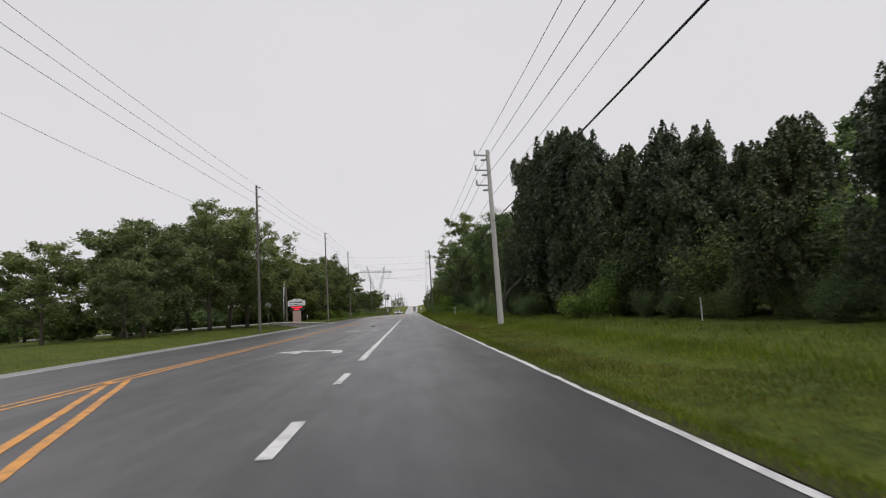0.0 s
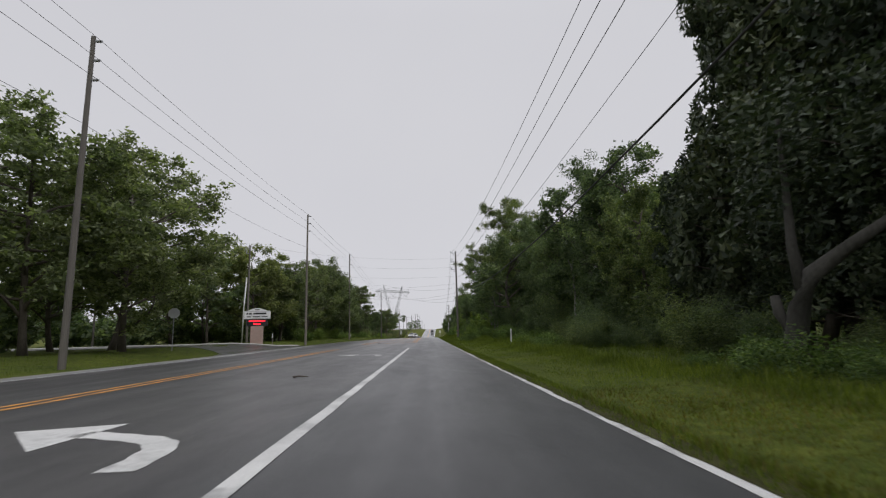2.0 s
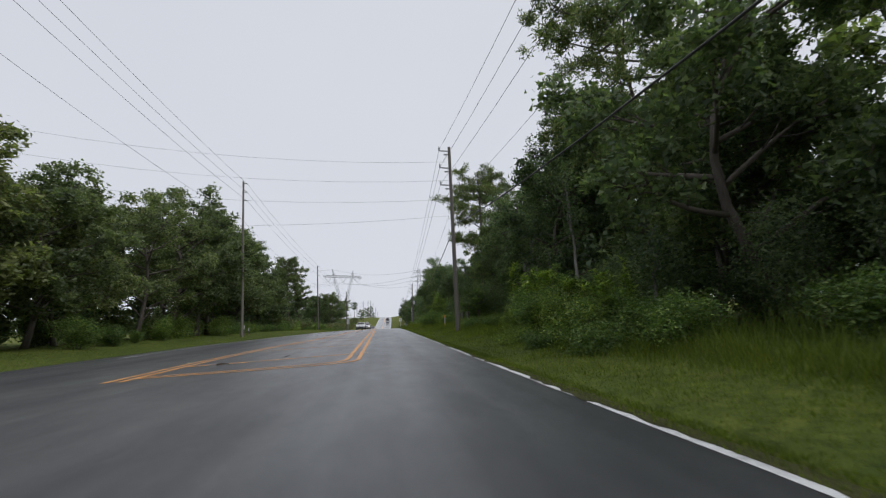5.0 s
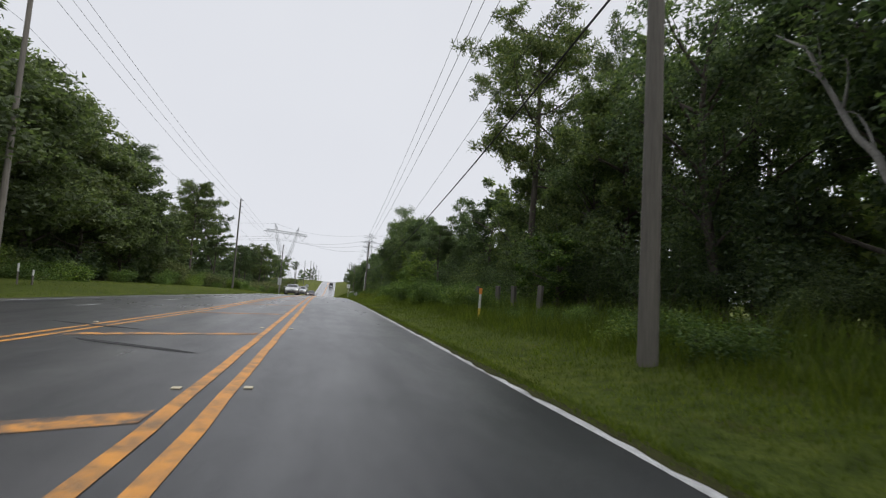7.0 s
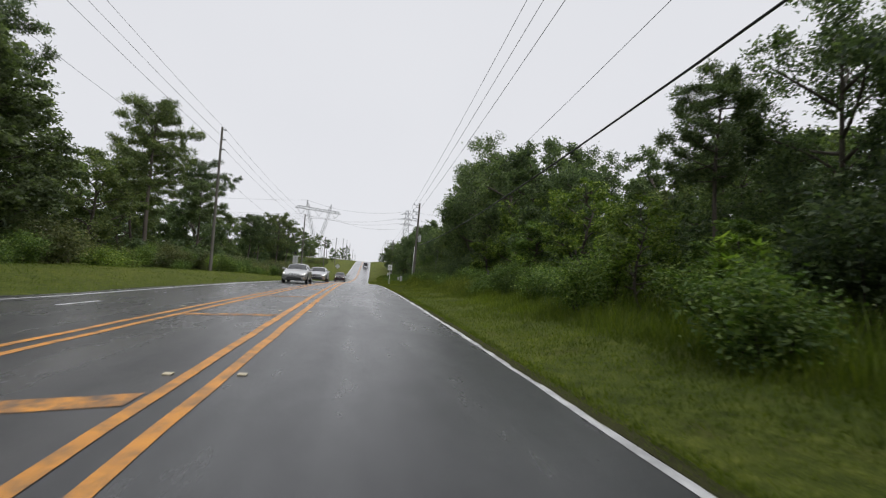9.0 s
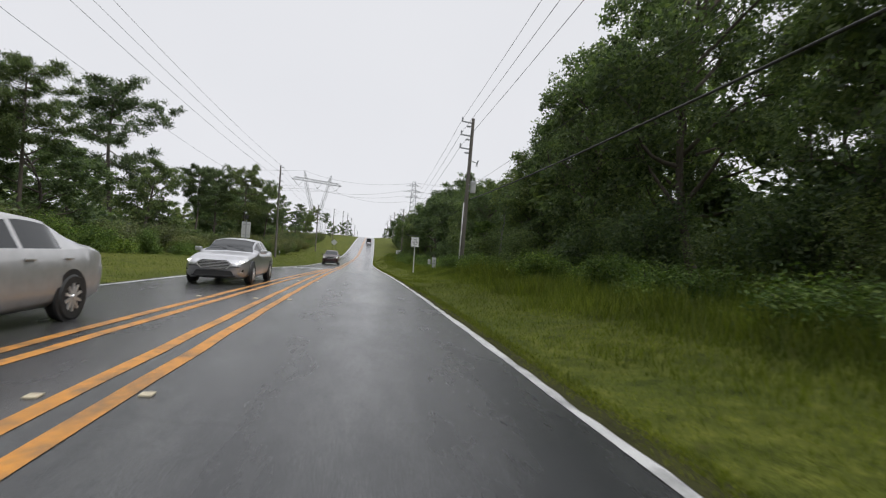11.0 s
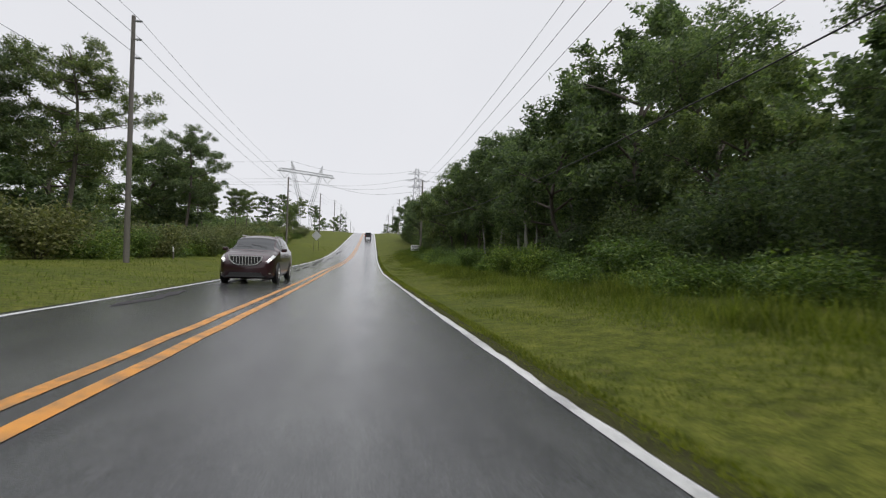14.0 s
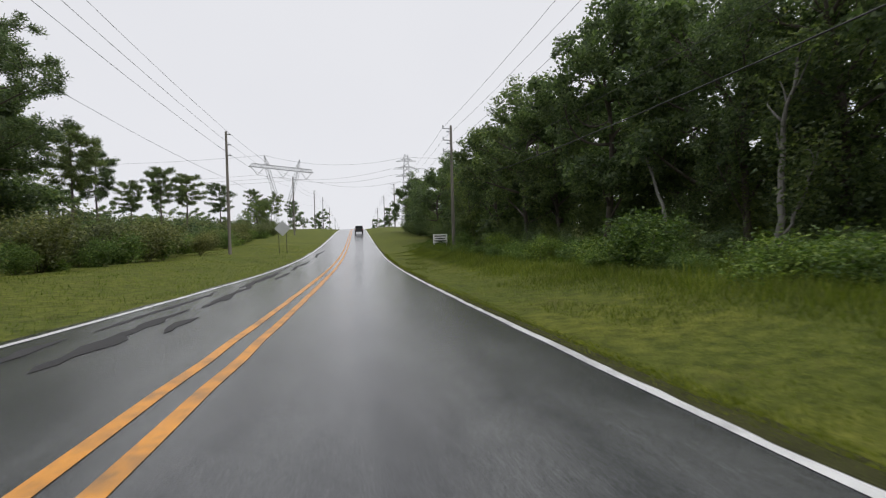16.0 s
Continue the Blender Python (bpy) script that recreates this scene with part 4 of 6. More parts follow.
for i in range(56):
    y = -16 + i * 4.25 if i < 20 else 69 + (i - 20) * 8.0
    x = 18.6 + 1.6 * math.sin(i * 1.7)
    if 238 < y < 284:
        tree_to(FOREST[i % 4], 21.5 + 1.5 * math.sin(i * 1.7), y, skyline(21, y, 2) * 0.97)
        continue
    tree_to(BACK[i % 2], x, y, skyline(x, y, 3) * (0.75 if y < 24 else 0.94 if y < 95 else 0.78))
for i in range(24):
    y = -14 + i * 15
    x = 28 + 3 * math.sin(i * 2.7)
    tree_to(BACK[(i + 1) % 2], x, y, skyline(x, y, 4) * (0.85 if y < 95 else 0.72))

# far side: oaks at the school, then woods, then open pines
LEFT = [(0, -20.7, 68.5, 14.3), (1, -23.5, 63.5, 15.2), (0, -25.5, 75, 17.6), (2, -25, 51.5, 10.8), (2, -22.5, 44.5, 6.8), (1, -31, 76, 14), (1, -31, 86, 12.6), (2, -31, 47, 9), (1, -30, 57, 13),
        (2, -26, 90, 10.8), (0, -33, 100, 15), (2, -25.5, 107, 14.2), (1, -23, 113, 12.4), (0, -22, 125.5, 13.6), (0, -22.5, 134, 16.2), (1, -22.5, 142, 16.2),
        (0, -23.5, 149, 17), (0, -24.5, 156.5, 17.6), (2, -23, 163, 14.4), (1, -25, 168.5, 16), (2, -24, 118, 11.8), (2, -22.5, 172, 11.6), (1, -27, 181, 10)]
for k, x, y, top in LEFT:
    tree_to(OAKS[k], x, y, top)
for k, x, y, top in ((0, -20.4, 191.8, 15.9), (1, -22, 197, 14.6), (3, -17.8, 252.5, 11.2), (0, -24, 174, 16.8), (3, -30, 240.5, 19.3),
                     (2, -20, 206, 10.5), (2, -22, 244, 9.5), (0, -21, 250.5, 10.2), (3, -19.9, 281, 11.9), (2, -24, 300, 9.4), (2, -26, 311, 9),
                     (2, -23, 320, 8.6), (2, -24, 334, 9.6), (0, -21, 343, 9.2), (2, -30, 329, 8), (1, -38, 316, 9), (1, -24, 442, 17.5), (0, -31, 437, 18), (2, -19, 452, 15)):
    tree_to(PINES[k], x, y, top)
for k, x, y, top in ((2, -23, 262, 9), (1, -24.5, 268, 8.5), (2, -22.5, 286, 10.5), (3, -25, 289.5, 11), (2, -26, 238, 9), (3, -25, 202, 9), (2, -24, 187, 9.5),
                     (3, -23, 209, 8), (2, -27, 226, 8), (3, -22, 399, 11), (0, -26, 420, 14)):
    tree_to(FOREST[k], x, y, top)
for i in range(16):
    y = 92 + i * 8.2
    tree_to(BACK[i % 2], -31 + 2.5 * math.sin(i * 1.9), y, float(np.interp(y, [90, 130, 160, 200, 230], [11, 15, 15, 10, 8])))
for i in range(10):
    tree_to(BACK[i % 2], -48 - 4 * math.sin(i * 2.1), 62 + i * 11, 8.8 + 1.0 * i ** 0.5 + 1.2 * math.sin(i))
for i in range(12):
    side = 1 if i % 2 else -1
    tree_to(BACK[i % 2], float(veer(380 + i * 18)) + side * (15 + 3 * math.sin(i * 1.3)), 380 + i * 18, 7 + 3 * math.sin(i * 2.2) + float(road_z(380 + i * 18)))

def bush(kind, k, x, y, h):
    plant(kind[k], x, y, h, NATIVE[kind[k].name])


# undergrowth: the verge shrubs, then the thicket that closes the wood
for i in range(110):
    y = 66 + i * 2.25
    h = float(np.interp(y, [66, 92, 99, 104, 114, 137, 146, 156, 175, 200, 230, 310], [0.7, 1.4, 1.9, 1.0, 0.8, 1.4, 1.8, 1.6, 1.2, 1.2, 1.3, 1.2])) * rng_place.uniform(0.7, 1.2) * (1 if y < 245 else 0.72 + 0.42 * math.sin(i * 2.4))
    if 116 < y < 137:
        continue
    k = 1 if h > 1.7 else (0 if h > 1.1 else 2)
    bush(SHRUBS, k, float(np.interp(y, [66, 95, 150, 165, 190, 310], [8.6, 7.6, 7.2, 7.8, 8.4, 9.6])) + float(np.interp(y, [270, 285], [0, 2.2])) + rng_place.uniform(-0.9, 1.4), y + rng_place.uniform(-1, 1), h)
for i in range(125):
    y = -6 + i * 2.9
    k = int(rng_place.integers(0, 2))
    bush(THICKET, k, float(np.interp(y, [0, 15, 60, 90, 150, 350], [12.4, 12.6, 12.2, 11.2, 11.2, 12.2])) + float(np.interp(y, [240, 248, 272, 282], [0, 5.5, 5.5, 1.8])) + float(np.interp(y, [102, 105, 117, 120], [0, 2.2, 2.2, 0])) + rng_place.uniform(-0.5, 1.6), y, rng_place.uniform(2.4, 4.4))
for i in range(120):
    y = -12 + i * 3.0
    bush(THICKET if 238 < y < 284 else FARBUSH, i % 2, 16.5 + 7 * (i % 2) + (2.5 if 180 < y < 284 else 0) + rng_place.uniform(-1, 1), y, rng_place.uniform(4.0, 6.0))
for i in range(130):
    y = 172 + i * 1.45
    bush(FIELD, i % 2, float(np.interp(y, [172, 200, 260, 300, 360], [-16.5, -14.5, -12.5, -12.0, -11.5])) - 1.0 - (i * 0.618 % 1) * 17, y + rng_place.uniform(-2, 2), rng_place.uniform(1.6, 2.9) * float(np.interp(y, [200, 250], [1, 1.25])))
for i in range(24):
    bush(UNDER, i % 2, -33 - rng_place.uniform(0, 8), 58 + i * 2.6, rng_place.uniform(2.6, 4.2))
bush(SHRUBS, 1, 10.7, 26.7, 2.3)
bush(SHRUBS, 0, 9.8, 28.2, 1.5)
bush(THICKET, 0, 8.8, 47.5, 2.0)
for k, x, y, h in ((1, 6.9, 98.6, 2.1), (1, 6.5, 95.2, 1.9), (0, 6.2, 92.2, 1.5), (2, 5.8, 90.0, 1.0), (1, 7.4, 102.0, 2.4), (2, 5.4, 93.6, 0.7), (2, 5.7, 97.2, 0.8)):
    bush(SHRUBS, k, x, y, h)
for i in range(62):
    y = 112 + i * 4.0
    k = int(rng_place.integers(0, 3))
    bush(SHRUBS, k, float(np.interp(y, [118, 150, 200, 360], [-18.5, -17, -14.0, -13])) - rng_place.uniform(0, 3), y, rng_place.uniform(0.9, 2.4))
for i in range(70):
    y = 106 + i * 3.6
    bush(UNDER, i % 2, float(np.interp(y, [106, 150, 200, 360], [-24, -21, -18, -16])) - rng_place.uniform(0, 5), y, rng_place.uniform(2.0, 3.4))
    bush(FARBUSH, (i + 1) % 2, float(np.interp(y, [106, 150, 200, 360], [-29, -28, -27, -26])) - rng_place.uniform(0, 12), y, rng_place.uniform(3.0, 4.6))
for i in range(64):
    bush(UNDER, i % 2, -44 - rng_place.uniform(0, 22), 24 + i * 1.75, rng_place.uniform(3.0, 5.5))
for i in range(26):
    tree_to(BACK[i % 2], -44 - 5 * math.sin(i * 2.3), 196 + i * 6.2, float(np.interp(196 + i * 6.2, [196, 240, 300, 360], [9, 7, 5.5, 7])) + 1.2 * math.sin(i * 1.3))
for k, x, y, top in ((0, 8.8, 101.5, 3.3), (1, 8.0, 97.5, 2.4), (1, 9.2, 105, 3.2), (0, 11.6, 160.5, 5.6), (1, 10.6, 165, 4.0), (0, 9.4, 152.5, 3.6), (1, 8.6, 148, 2.4),
                     (0, 12.0, 170, 6.0), (1, 10.4, 176, 3.6), (1, 9.8, 126, 3.6), (1, 11.6, 214, 3.0)):
    tree_to(YOUNG[k], x, y, top)
for i in range(18):
    bush(FARBUSH, i % 2, -60 - rng_place.uniform(0, 30), 200 + i * 12, rng_place.uniform(3.5, 6))
for i in range(14):
    tree_to(BACK[i % 2], -74 - 8 * math.sin(i * 2.1), 26 + i * 9, 9 + 2.5 * math.sin(i * 1.7))
for i, (x, y, stems) in enumerate((
        (11.0, 113.2, ((0.3, 0.0, 7.0, 0.12), (0.4, 3.0, 7.2, 0.13))), (11.0, 111.9, ((0.2, 0.5, 6.0, 0.1), (0.2, -1.1, 4.6, 0.07))), (10.9, 107.9, ((0.3, 0.2, 4.2, 0.08),)),
        (14.2, 253.6, ((0.4, 3.2, 8.2, 0.17),)), (14.4, 255.7, ((0.5, 4.0, 6.2, 0.16), (0.3, -0.4, 3.6, 0.09))), (14.4, 252.4, ((0.4, 0.6, 5.6, 0.1),)),
        (14.6, 268.0, ((0.3, 3.6, 6.0, 0.1),)), (14.6, 263.0, ((0.3, -0.7, 6.0, 0.13), (0.2, -1.3, 3.0, 0.07))),
        (10.1, 101.6, ((0.1, 0.1, 7.0, 0.11),)), (9.3, 93.2, ((0.0, 0.3, 2.6, 0.04), (0.0, -0.3, 2.6, 0.04))), (12.0, 70, ((0.4, 1.2, 6.0, 0.1),)), (11.5, 208, ((0.3, 0.8, 5.2, 0.09),)),
        (13.2, 243, ((0.3, 1.4, 5.0, 0.09), (0.3, -0.9, 4.4, 0.07))))):
    pale_trunk(x, y, stems, 300 + i, "pale grey twisting forked trunk at the wood's edge" if len(stems) > 1 else "pale grey leaning bent trunk at the wood's edge")


old_trunk(8.6, 43.0)
for i, (x, y, h) in enumerate(((7.6, 102.8, 3.4), (7.4, 99.4, 2.8), (7.7, 98.5, 2.6), (7.6, 95.7, 2.1), (7.5, 93.6, 2.2), (7.6, 92.8, 2.5), (7.3, 92.3, 2.1), (8.0, 96.8, 2.2), 
                               (6.6, 97.6, 1.5), (6.4, 101.0, 1.4), (7.4, 146.5, 1.9), (7.9, 151.8, 2.2), (9.0, 163.0, 2.1))):
    bush(SAPLINGS, i % 3, x, y, h)
# low growth before the wood
for i in range(40):
    y = 116.5 + i * 0.56
    x = 6.9 + (i * 0.618 % 1) * 2.8
    bush(SHRUBS, 0 if i % 3 else 2, x, y, rng_place.uniform(0.4, 0.7) if y < 129 else rng_place.uniform(0.8, 1.5))
for i in range(36):
    y = 36.5 + i * 0.85
    x = float(np.interp(y, [36, 40, 46, 50, 56, 67], [6.6, 5.9, 7.4, 8.8, 6.9, 7.3])) + rng_place.uniform(0, 3.6)
    bush(THICKET if x > 8.2 else SHRUBS, 0 if x > 8.2 else 2, x, y, rng_place.uniform(1.0, 2.0) if x > 8.2 else rng_place.uniform(0.45, 0.95))
for i in range(22):
    bush(THICKET, i % 2, 11.2 + rng_place.uniform(0, 1.2) + (0.5 if i < 8 else 0), 9 + i * 1.35, rng_place.uniform(0.7, 1.7))
for i in range(64):
    y = 212 + i * 1.25
    x = 8.1 + float(veer(y)) + (i * 0.618 % 1) * 4.6
    bush(THICKET if x > 10.8 else SHRUBS, i % 2 if x > 10.8 else 2, x, y, rng_place.uniform(0.9, 1.9) if x > 10.8 else rng_place.uniform(0.5, 1.0))


# ---------------------------------------------------------------- grass
def grass_stuff(name, n, xf, y0, y1, height, seed, label, blade=M_BLADE):
    """Blades of verge grass over a strip of land."""
    rng = np.random.default_rng(seed)
    y = rng.uniform(y0, y1, n)
    a, b = xf(y)
    road_x = a + (b - a) * rng.uniform(0, 1, n)
    x = road_x + veer(y)
    clump = 0.55 + 0.45 * np.sin(x * 2.3 + np.sin(y * 0.7) * 2) * np.sin(y * 1.1 + np.sin(x * 1.3))
    h = height(road_x, y) * rng.uniform(0.45, 1.2, n) * (0.65 + 0.6 * clump)
    z = np.where((road_x > 2.9) & (road_x < 3.3), pave_z(x, y) - 0.01, ground_z(x, y) - 0.02)
    ang = rng.uniform(0, 6.283, n)
    lean = rng.uniform(0.1, 0.7, n) * h
    w = 0.005 + 0.009 * rng.uniform(0, 1, n) * np.clip(h * 4, 0.8, 2.2)
    base = np.stack([x, y, z], 1)
    side = np.stack([np.cos(ang), np.sin(ang), np.zeros(n)], 1) * w[:, None]
    d2 = rng.uniform(0, 6.283, n)
    top = base + np.stack([np.cos(d2) * lean, np.sin(d2) * lean, h], 1)
    q = np.stack([base - side, base + side, top], 1).reshape(-1, 3)
    ob = loose_object(name, q, blade)
    tagged(ob, label, "grass", kind="stuff")


mown = lambda x, y: np.interp(x, [3.2, 5.3, 6.8, 9.0, 11], [0.06, 0.1, 0.42, 0.7, 0.7]) * np.interp(y, [0, 60, 100, 190, 220, 400], [0.7, 0.85, 1.2, 1.1, 0.6, 0.6])
grass_stuff("verge_grass", 200000, lambda y: (3.2 + 0 * y, 6.8 + 0 * y), -1, 165, mown, 1, "short rough green verge grass beside the road")
grass_stuff("open_verge_grass", 170000, lambda y: (3.2 + 0 * y, 7.4 + 0 * y), 165, 300, lambda x, y: mown(x, y) * (1 + 0.8 * (np.sin(x * 1.9 + y * 0.4) * np.sin(y * 0.63) > 0.5)), 6, "yellowish green verge grass with taller tufts", M_YELLOWBLADE)
grass_stuff("tall_weeds", 90000, lambda y: (5.8 + 0 * y, 10.0 + 0 * y), 0, 310, lambda x, y: mown(x, y) * np.interp(y, [0, 55, 75], [0.5, 0.5, 1]), 2, "tall green weeds before the wood")
grass_stuff("far_verge_grass", 90000, lambda y: (shoulder(y) - 10.0, shoulder(y) - 0.02), 5, 320, lambda x, y: 0.13 + 0 * x, 3, "short green grass on the far verge")
grass_stuff("dry_grass", 26000, lambda y: (3.18 + 0 * y, 4.4 + 1.8 * (0.5 + 0.5 * np.sin(y * 0.35))), -1, 42, lambda x, y: 0.09 + 0 * x, 4, "dry yellowed grass beside the pavement", M_DRY)
for name, n, y0, y1, blade, seed in (("edge_grass", 50000, -1, 165, M_BLADE, 5), ("open_edge_grass", 60000, 165, 300, M_YELLOWBLADE, 7)):
    grass_stuff(name, n, lambda y: (np.interp(y, [0, 20, 50, 88, 120], [3.05, 3.02, 2.98, 3.03, 3.09]), 3.5 + 0 * y), y0, y1, lambda x, y: np.interp(y, [0, 100, 130], [0.085, 0.075, 0.045]), seed,
                "ragged grass creeping over the pavement's edge", blade)
for i in range(46):
    y = 325 + i * 3.2
    bush(FARBUSH, i % 2, -24 - rng_place.uniform(0, 40), y, rng_place.uniform(3.0, 5.0))
for i in range(16):
    tree_to(BACK[i % 2], -52 - 8 * math.sin(i * 2.1), 330 + i * 11, float(road_z(330 + i * 11)) + 6.5 + 1.5 * math.sin(i * 1.7))
for i in range(16):
    bush(UNDER, i % 2, -74 - rng_place.uniform(0, 6), 56 + i * 3.2, rng_place.uniform(4, 6))
for i in range(12):
    bush(THICKET, i % 2, 12.4 + (i * 0.618 % 1) * 2, 117 + i * 1.9, 2.0 + (i * 0.37 % 1))
for i in range(14):
    bush(THICKET, i % 2, 14.6 + (i * 0.618 % 1) * 2, 26 + i * 2.7, 2.6 + (i * 0.37 % 1))


# ---------------------------------------------------------------- utility poles and lines
def utility_pole(x, y, base, top, material, label, arms=(), stubs=(), lean=0.0, r=0.17):
    """A tapered pole; arms: heights of the side brackets with insulators; stubs: heights of insulators on the pole itself."""
    root = tagged(empty("utility_pole", pose(x, y, base, 0, lean, 0)), label, "utility pole", "utility poles along the road")
    H = top - base
    bm = bmesh.new()
    bm_cyl(bm, r, r * 0.62, H + 0.5, (0, 0, -0.5), seg=14)
    part("shaft", bm, material, root, shade=False)
    for h, side, length in arms:
        bm = bmesh.new()
        bm_box(bm, length, 0.09, 0.09, (side * length / 2, 0, h - base), (0, -side * 4, 0), 0.015)
        arm = part("crossarm", bm, M_STEEL, root)
        bm = bmesh.new()
        for k, rr in enumerate((0.05, 0.075, 0.06, 0.075, 0.05)):
            bm_cyl(bm, rr, rr * 0.8, 0.06, (side * (length - 0.06), 0, h - base + 0.06 + k * 0.055), seg=10)
        part("insulator", bm, M_STEEL, root, "grey porcelain insulator")
    for h, side in stubs:
        bm = bmesh.new()
        for k, rr in enumerate((0.05, 0.08, 0.06, 0.08, 0.05)):
            bm_cyl(bm, rr, rr * 0.85, 0.07, (side * (r * 0.7 + k * 0.065), 0, h - base), (0, side * 90, 0), seg=10)
        part("insulator", bm, M_STEEL, root, "grey porcelain insulator")
    return root


def gz(x, y):
    return float(ground_z(x, y))


R_POLES = [(5.8, -54, 11.2), (5.86, 30.68, 10.4), (5.75, 114.4, 14.1), (8.25, 206.85, 9.97), (11.2, 297.0, 9.4), (14.5, 386, 14.0), (16, 440, 15.5), (17.5, 500, 15), (19.4, 580, 12), (21.4, 660, 9)]
GAPS = [1.0, 0.93, 1.38, 0.96] + [1.15] * 6
for i, (x, y, top) in enumerate(R_POLES):
    mat_ = M_CONCRETE if i == 1 else M_WOOD
    lab = "pale grey concrete utility pole standing in the grass" if i == 1 else "weathered brown wooden utility pole by the wood"
    gap = GAPS[i]
    utility_pole(x, y, gz(x, y), top, mat_, lab, [(top - 0.3 - k * gap, -1, 0.85) for k in range(3)], [(top - 0.6 - k * gap, -1) for k in range(3)],
                 lean=1.3 if i == 3 else 0.0, r=0.18)
L_POLES = [(-15.5, 4, 15.2), (-15.04, 54.85, 15.35), (-14.88, 97.3, 16.75), (-15.1, 134.6, 17.3), (-13.75, 190.6, 13.7), (-11.2, 246.4, 10.8), (-10.2, 299.3, 8.95), (-9.2, 352, 11.5),
           (-7.8, 400, 13.8), (-7, 440, 15.2), (-6, 490, 15), (-4.6, 560, 13), (-3, 640, 10)]
for x, y, top in L_POLES:
    utility_pole(x, y, gz(x, y), top, M_WOOD, "slender weathered wooden utility pole with side insulators", (), [(top - 0.25 - k * 1.0, 1) for k in range(3)], r=0.16)


def sagging(points, sag, n=14):
    """A hanging line through its supports."""
    out = []
    sags = sag if isinstance(sag, (list, tuple)) else [sag] * len(points)
    for a, b, drop in zip(points, points[1:], sags):
        for i in range(n):
            u = i / n
            q = [a[k] + (b[k] - a[k]) * u for k in range(3)]
            q[2] -= drop * 4 * u * (1 - u) * (math.dist(a, b) / 80) ** 2
            out.append(q)
    out.append(list(points[-1]))
    return out


def overhead_wire(points, radius, sag, label):
    ob = tubes_object("overhead_wire", [(sagging(points, sag), radius)], M_CABLE, None, 4)
    tagged(ob, label, "wire", "overhead wires along the road")


SHIFT = [0, -0.16, 0, 0.2] + [0] * 6
PHASE = [0, 0.22, 0, 0.2] + [0] * 6
for k in range(3):
    overhead_wire([(x - 0.8 + e, y, t - 0.2 - k * g) for (x, y, t), g, e in zip(R_POLES, GAPS, PHASE)], 0.012, [1.6, 1.45, 0.6] + [1.2] * 6, "thin dark power line strung between poles")
    overhead_wire([(x + 0.4, y, t - 0.25 - k * 1.0) for x, y, t in L_POLES], 0.014, 1.2, "thin dark power line strung between poles")
heights = lambda zs: [(x + 0.2 + e, y, z) for (x, y, t), e, z in zip(R_POLES, SHIFT, zs)]
overhead_wire(heights([9.3, 7.55, 9.8, 5.1, 4.9, 9.5, 11, 10.5, 8, 5]), 0.01, [0.8, 1.25, 0.8] + [1.3] * 6, "thin neutral wire strung below the power lines")
overhead_wire(heights([7.6, 6.0, 7.9, 4.1]), 0.036, [0.45, 1.75, 1.05], "thick black communication cable between poles")
overhead_wire(heights([7.6, 6.75, 8.5, 4.1, 3.7, 7.5, 9, 8.5, 6, 3])[3:], 0.022, 1.4, "thick black communication cable between poles")
overhead_wire([(x - 0.15, y, t - 4.4) for x, y, t in L_POLES], 0.011, 1.8, "thin communication wire strung along the poles")


# ---------------------------------------------------------------- signs and roadside furniture
M_SIGNWHITE = surface("white_sign_sheeting", (0.72, 0.73, 0.73), (0.82, 0.82, 0.81), 2, 30, 0.45, 0.08, 0.05)
M_SIGNBACK = surface("dull_sign_aluminium", (0.4, 0.41, 0.42), (0.52, 0.53, 0.54), 3, 40, 0.45, 0.1, 0.1, metal=0.35)
M_BLACK = surface("black_paint", (0.015, 0.015, 0.016), (0.03, 0.03, 0.03), 3, 30, 0.5, 0.1, 0.05)
M_POSTWHITE = surface("weathered_white_post", (0.5, 0.5, 0.49), (0.7, 0.7, 0.68), 2, 30, 0.65, 0.1, 0.15, dirt=(0.3, 0.3, 0.26))
M_BRICK = surface("pinkish_stucco", (0.34, 0.24, 0.21), (0.46, 0.34, 0.3), 3, 40, 0.85, 0.05, 0.4)
M_GREYBOX = surface("grey_painted_metal", (0.36, 0.37, 0.37), (0.47, 0.48, 0.48), 2, 30, 0.5, 0.1, 0.08, dirt=(0.28, 0.27, 0.25))
M_ORANGECAP = surface("orange_plastic_cap", (0.5, 0.17, 0.03), (0.72, 0.27, 0.05), 3, 30, 0.55, 0.1, 0.05)
M_YELLOWPOST = surface("faded_yellow_plastic", (0.42, 0.3, 0.03), (0.62, 0.47, 0.06), 3, 30, 0.6, 0.1, 0.1, dirt=(0.25, 0.2, 0.08))
M_OLDWOOD = surface("grey_fence_wood", (0.08, 0.07, 0.06), (0.19, 0.175, 0.155), 2, 25, 0.9, 0.05, 0.6, stretch=(1, 1, 0.1))
M_KERB = surface("kerb_concrete", (0.33, 0.33, 0.31), (0.45, 0.44, 0.42), 1.5, 30, 0.85, 0.05, 0.3)


def glow(name, colour, strength):
    m = bpy.data.materials.new(name)
    m.use_nodes = True
    b = m.node_tree.nodes["Principled BSDF"]
    b.inputs["Base Color"].default_value = (*colour, 1)
    b.inputs["Emission Color"].default_value = (*colour, 1)
    b.inputs["Emission Strength"].default_value = strength
    b.inputs["Roughness"].default_value = 0.2
    return m


M_REDLED = glow("red_sign_diodes", (0.9, 0.03, 0.05), 1.2)
M_LAMPWHITE = glow("lit_headlamp", (1.0, 0.97, 0.9), 1.3)


def bar(root, name, w, h, at, material, depth=0.01):
    bm = bmesh.new()
    bm_box(bm, w, depth, h, at)
    return part(name, bm, material, root)


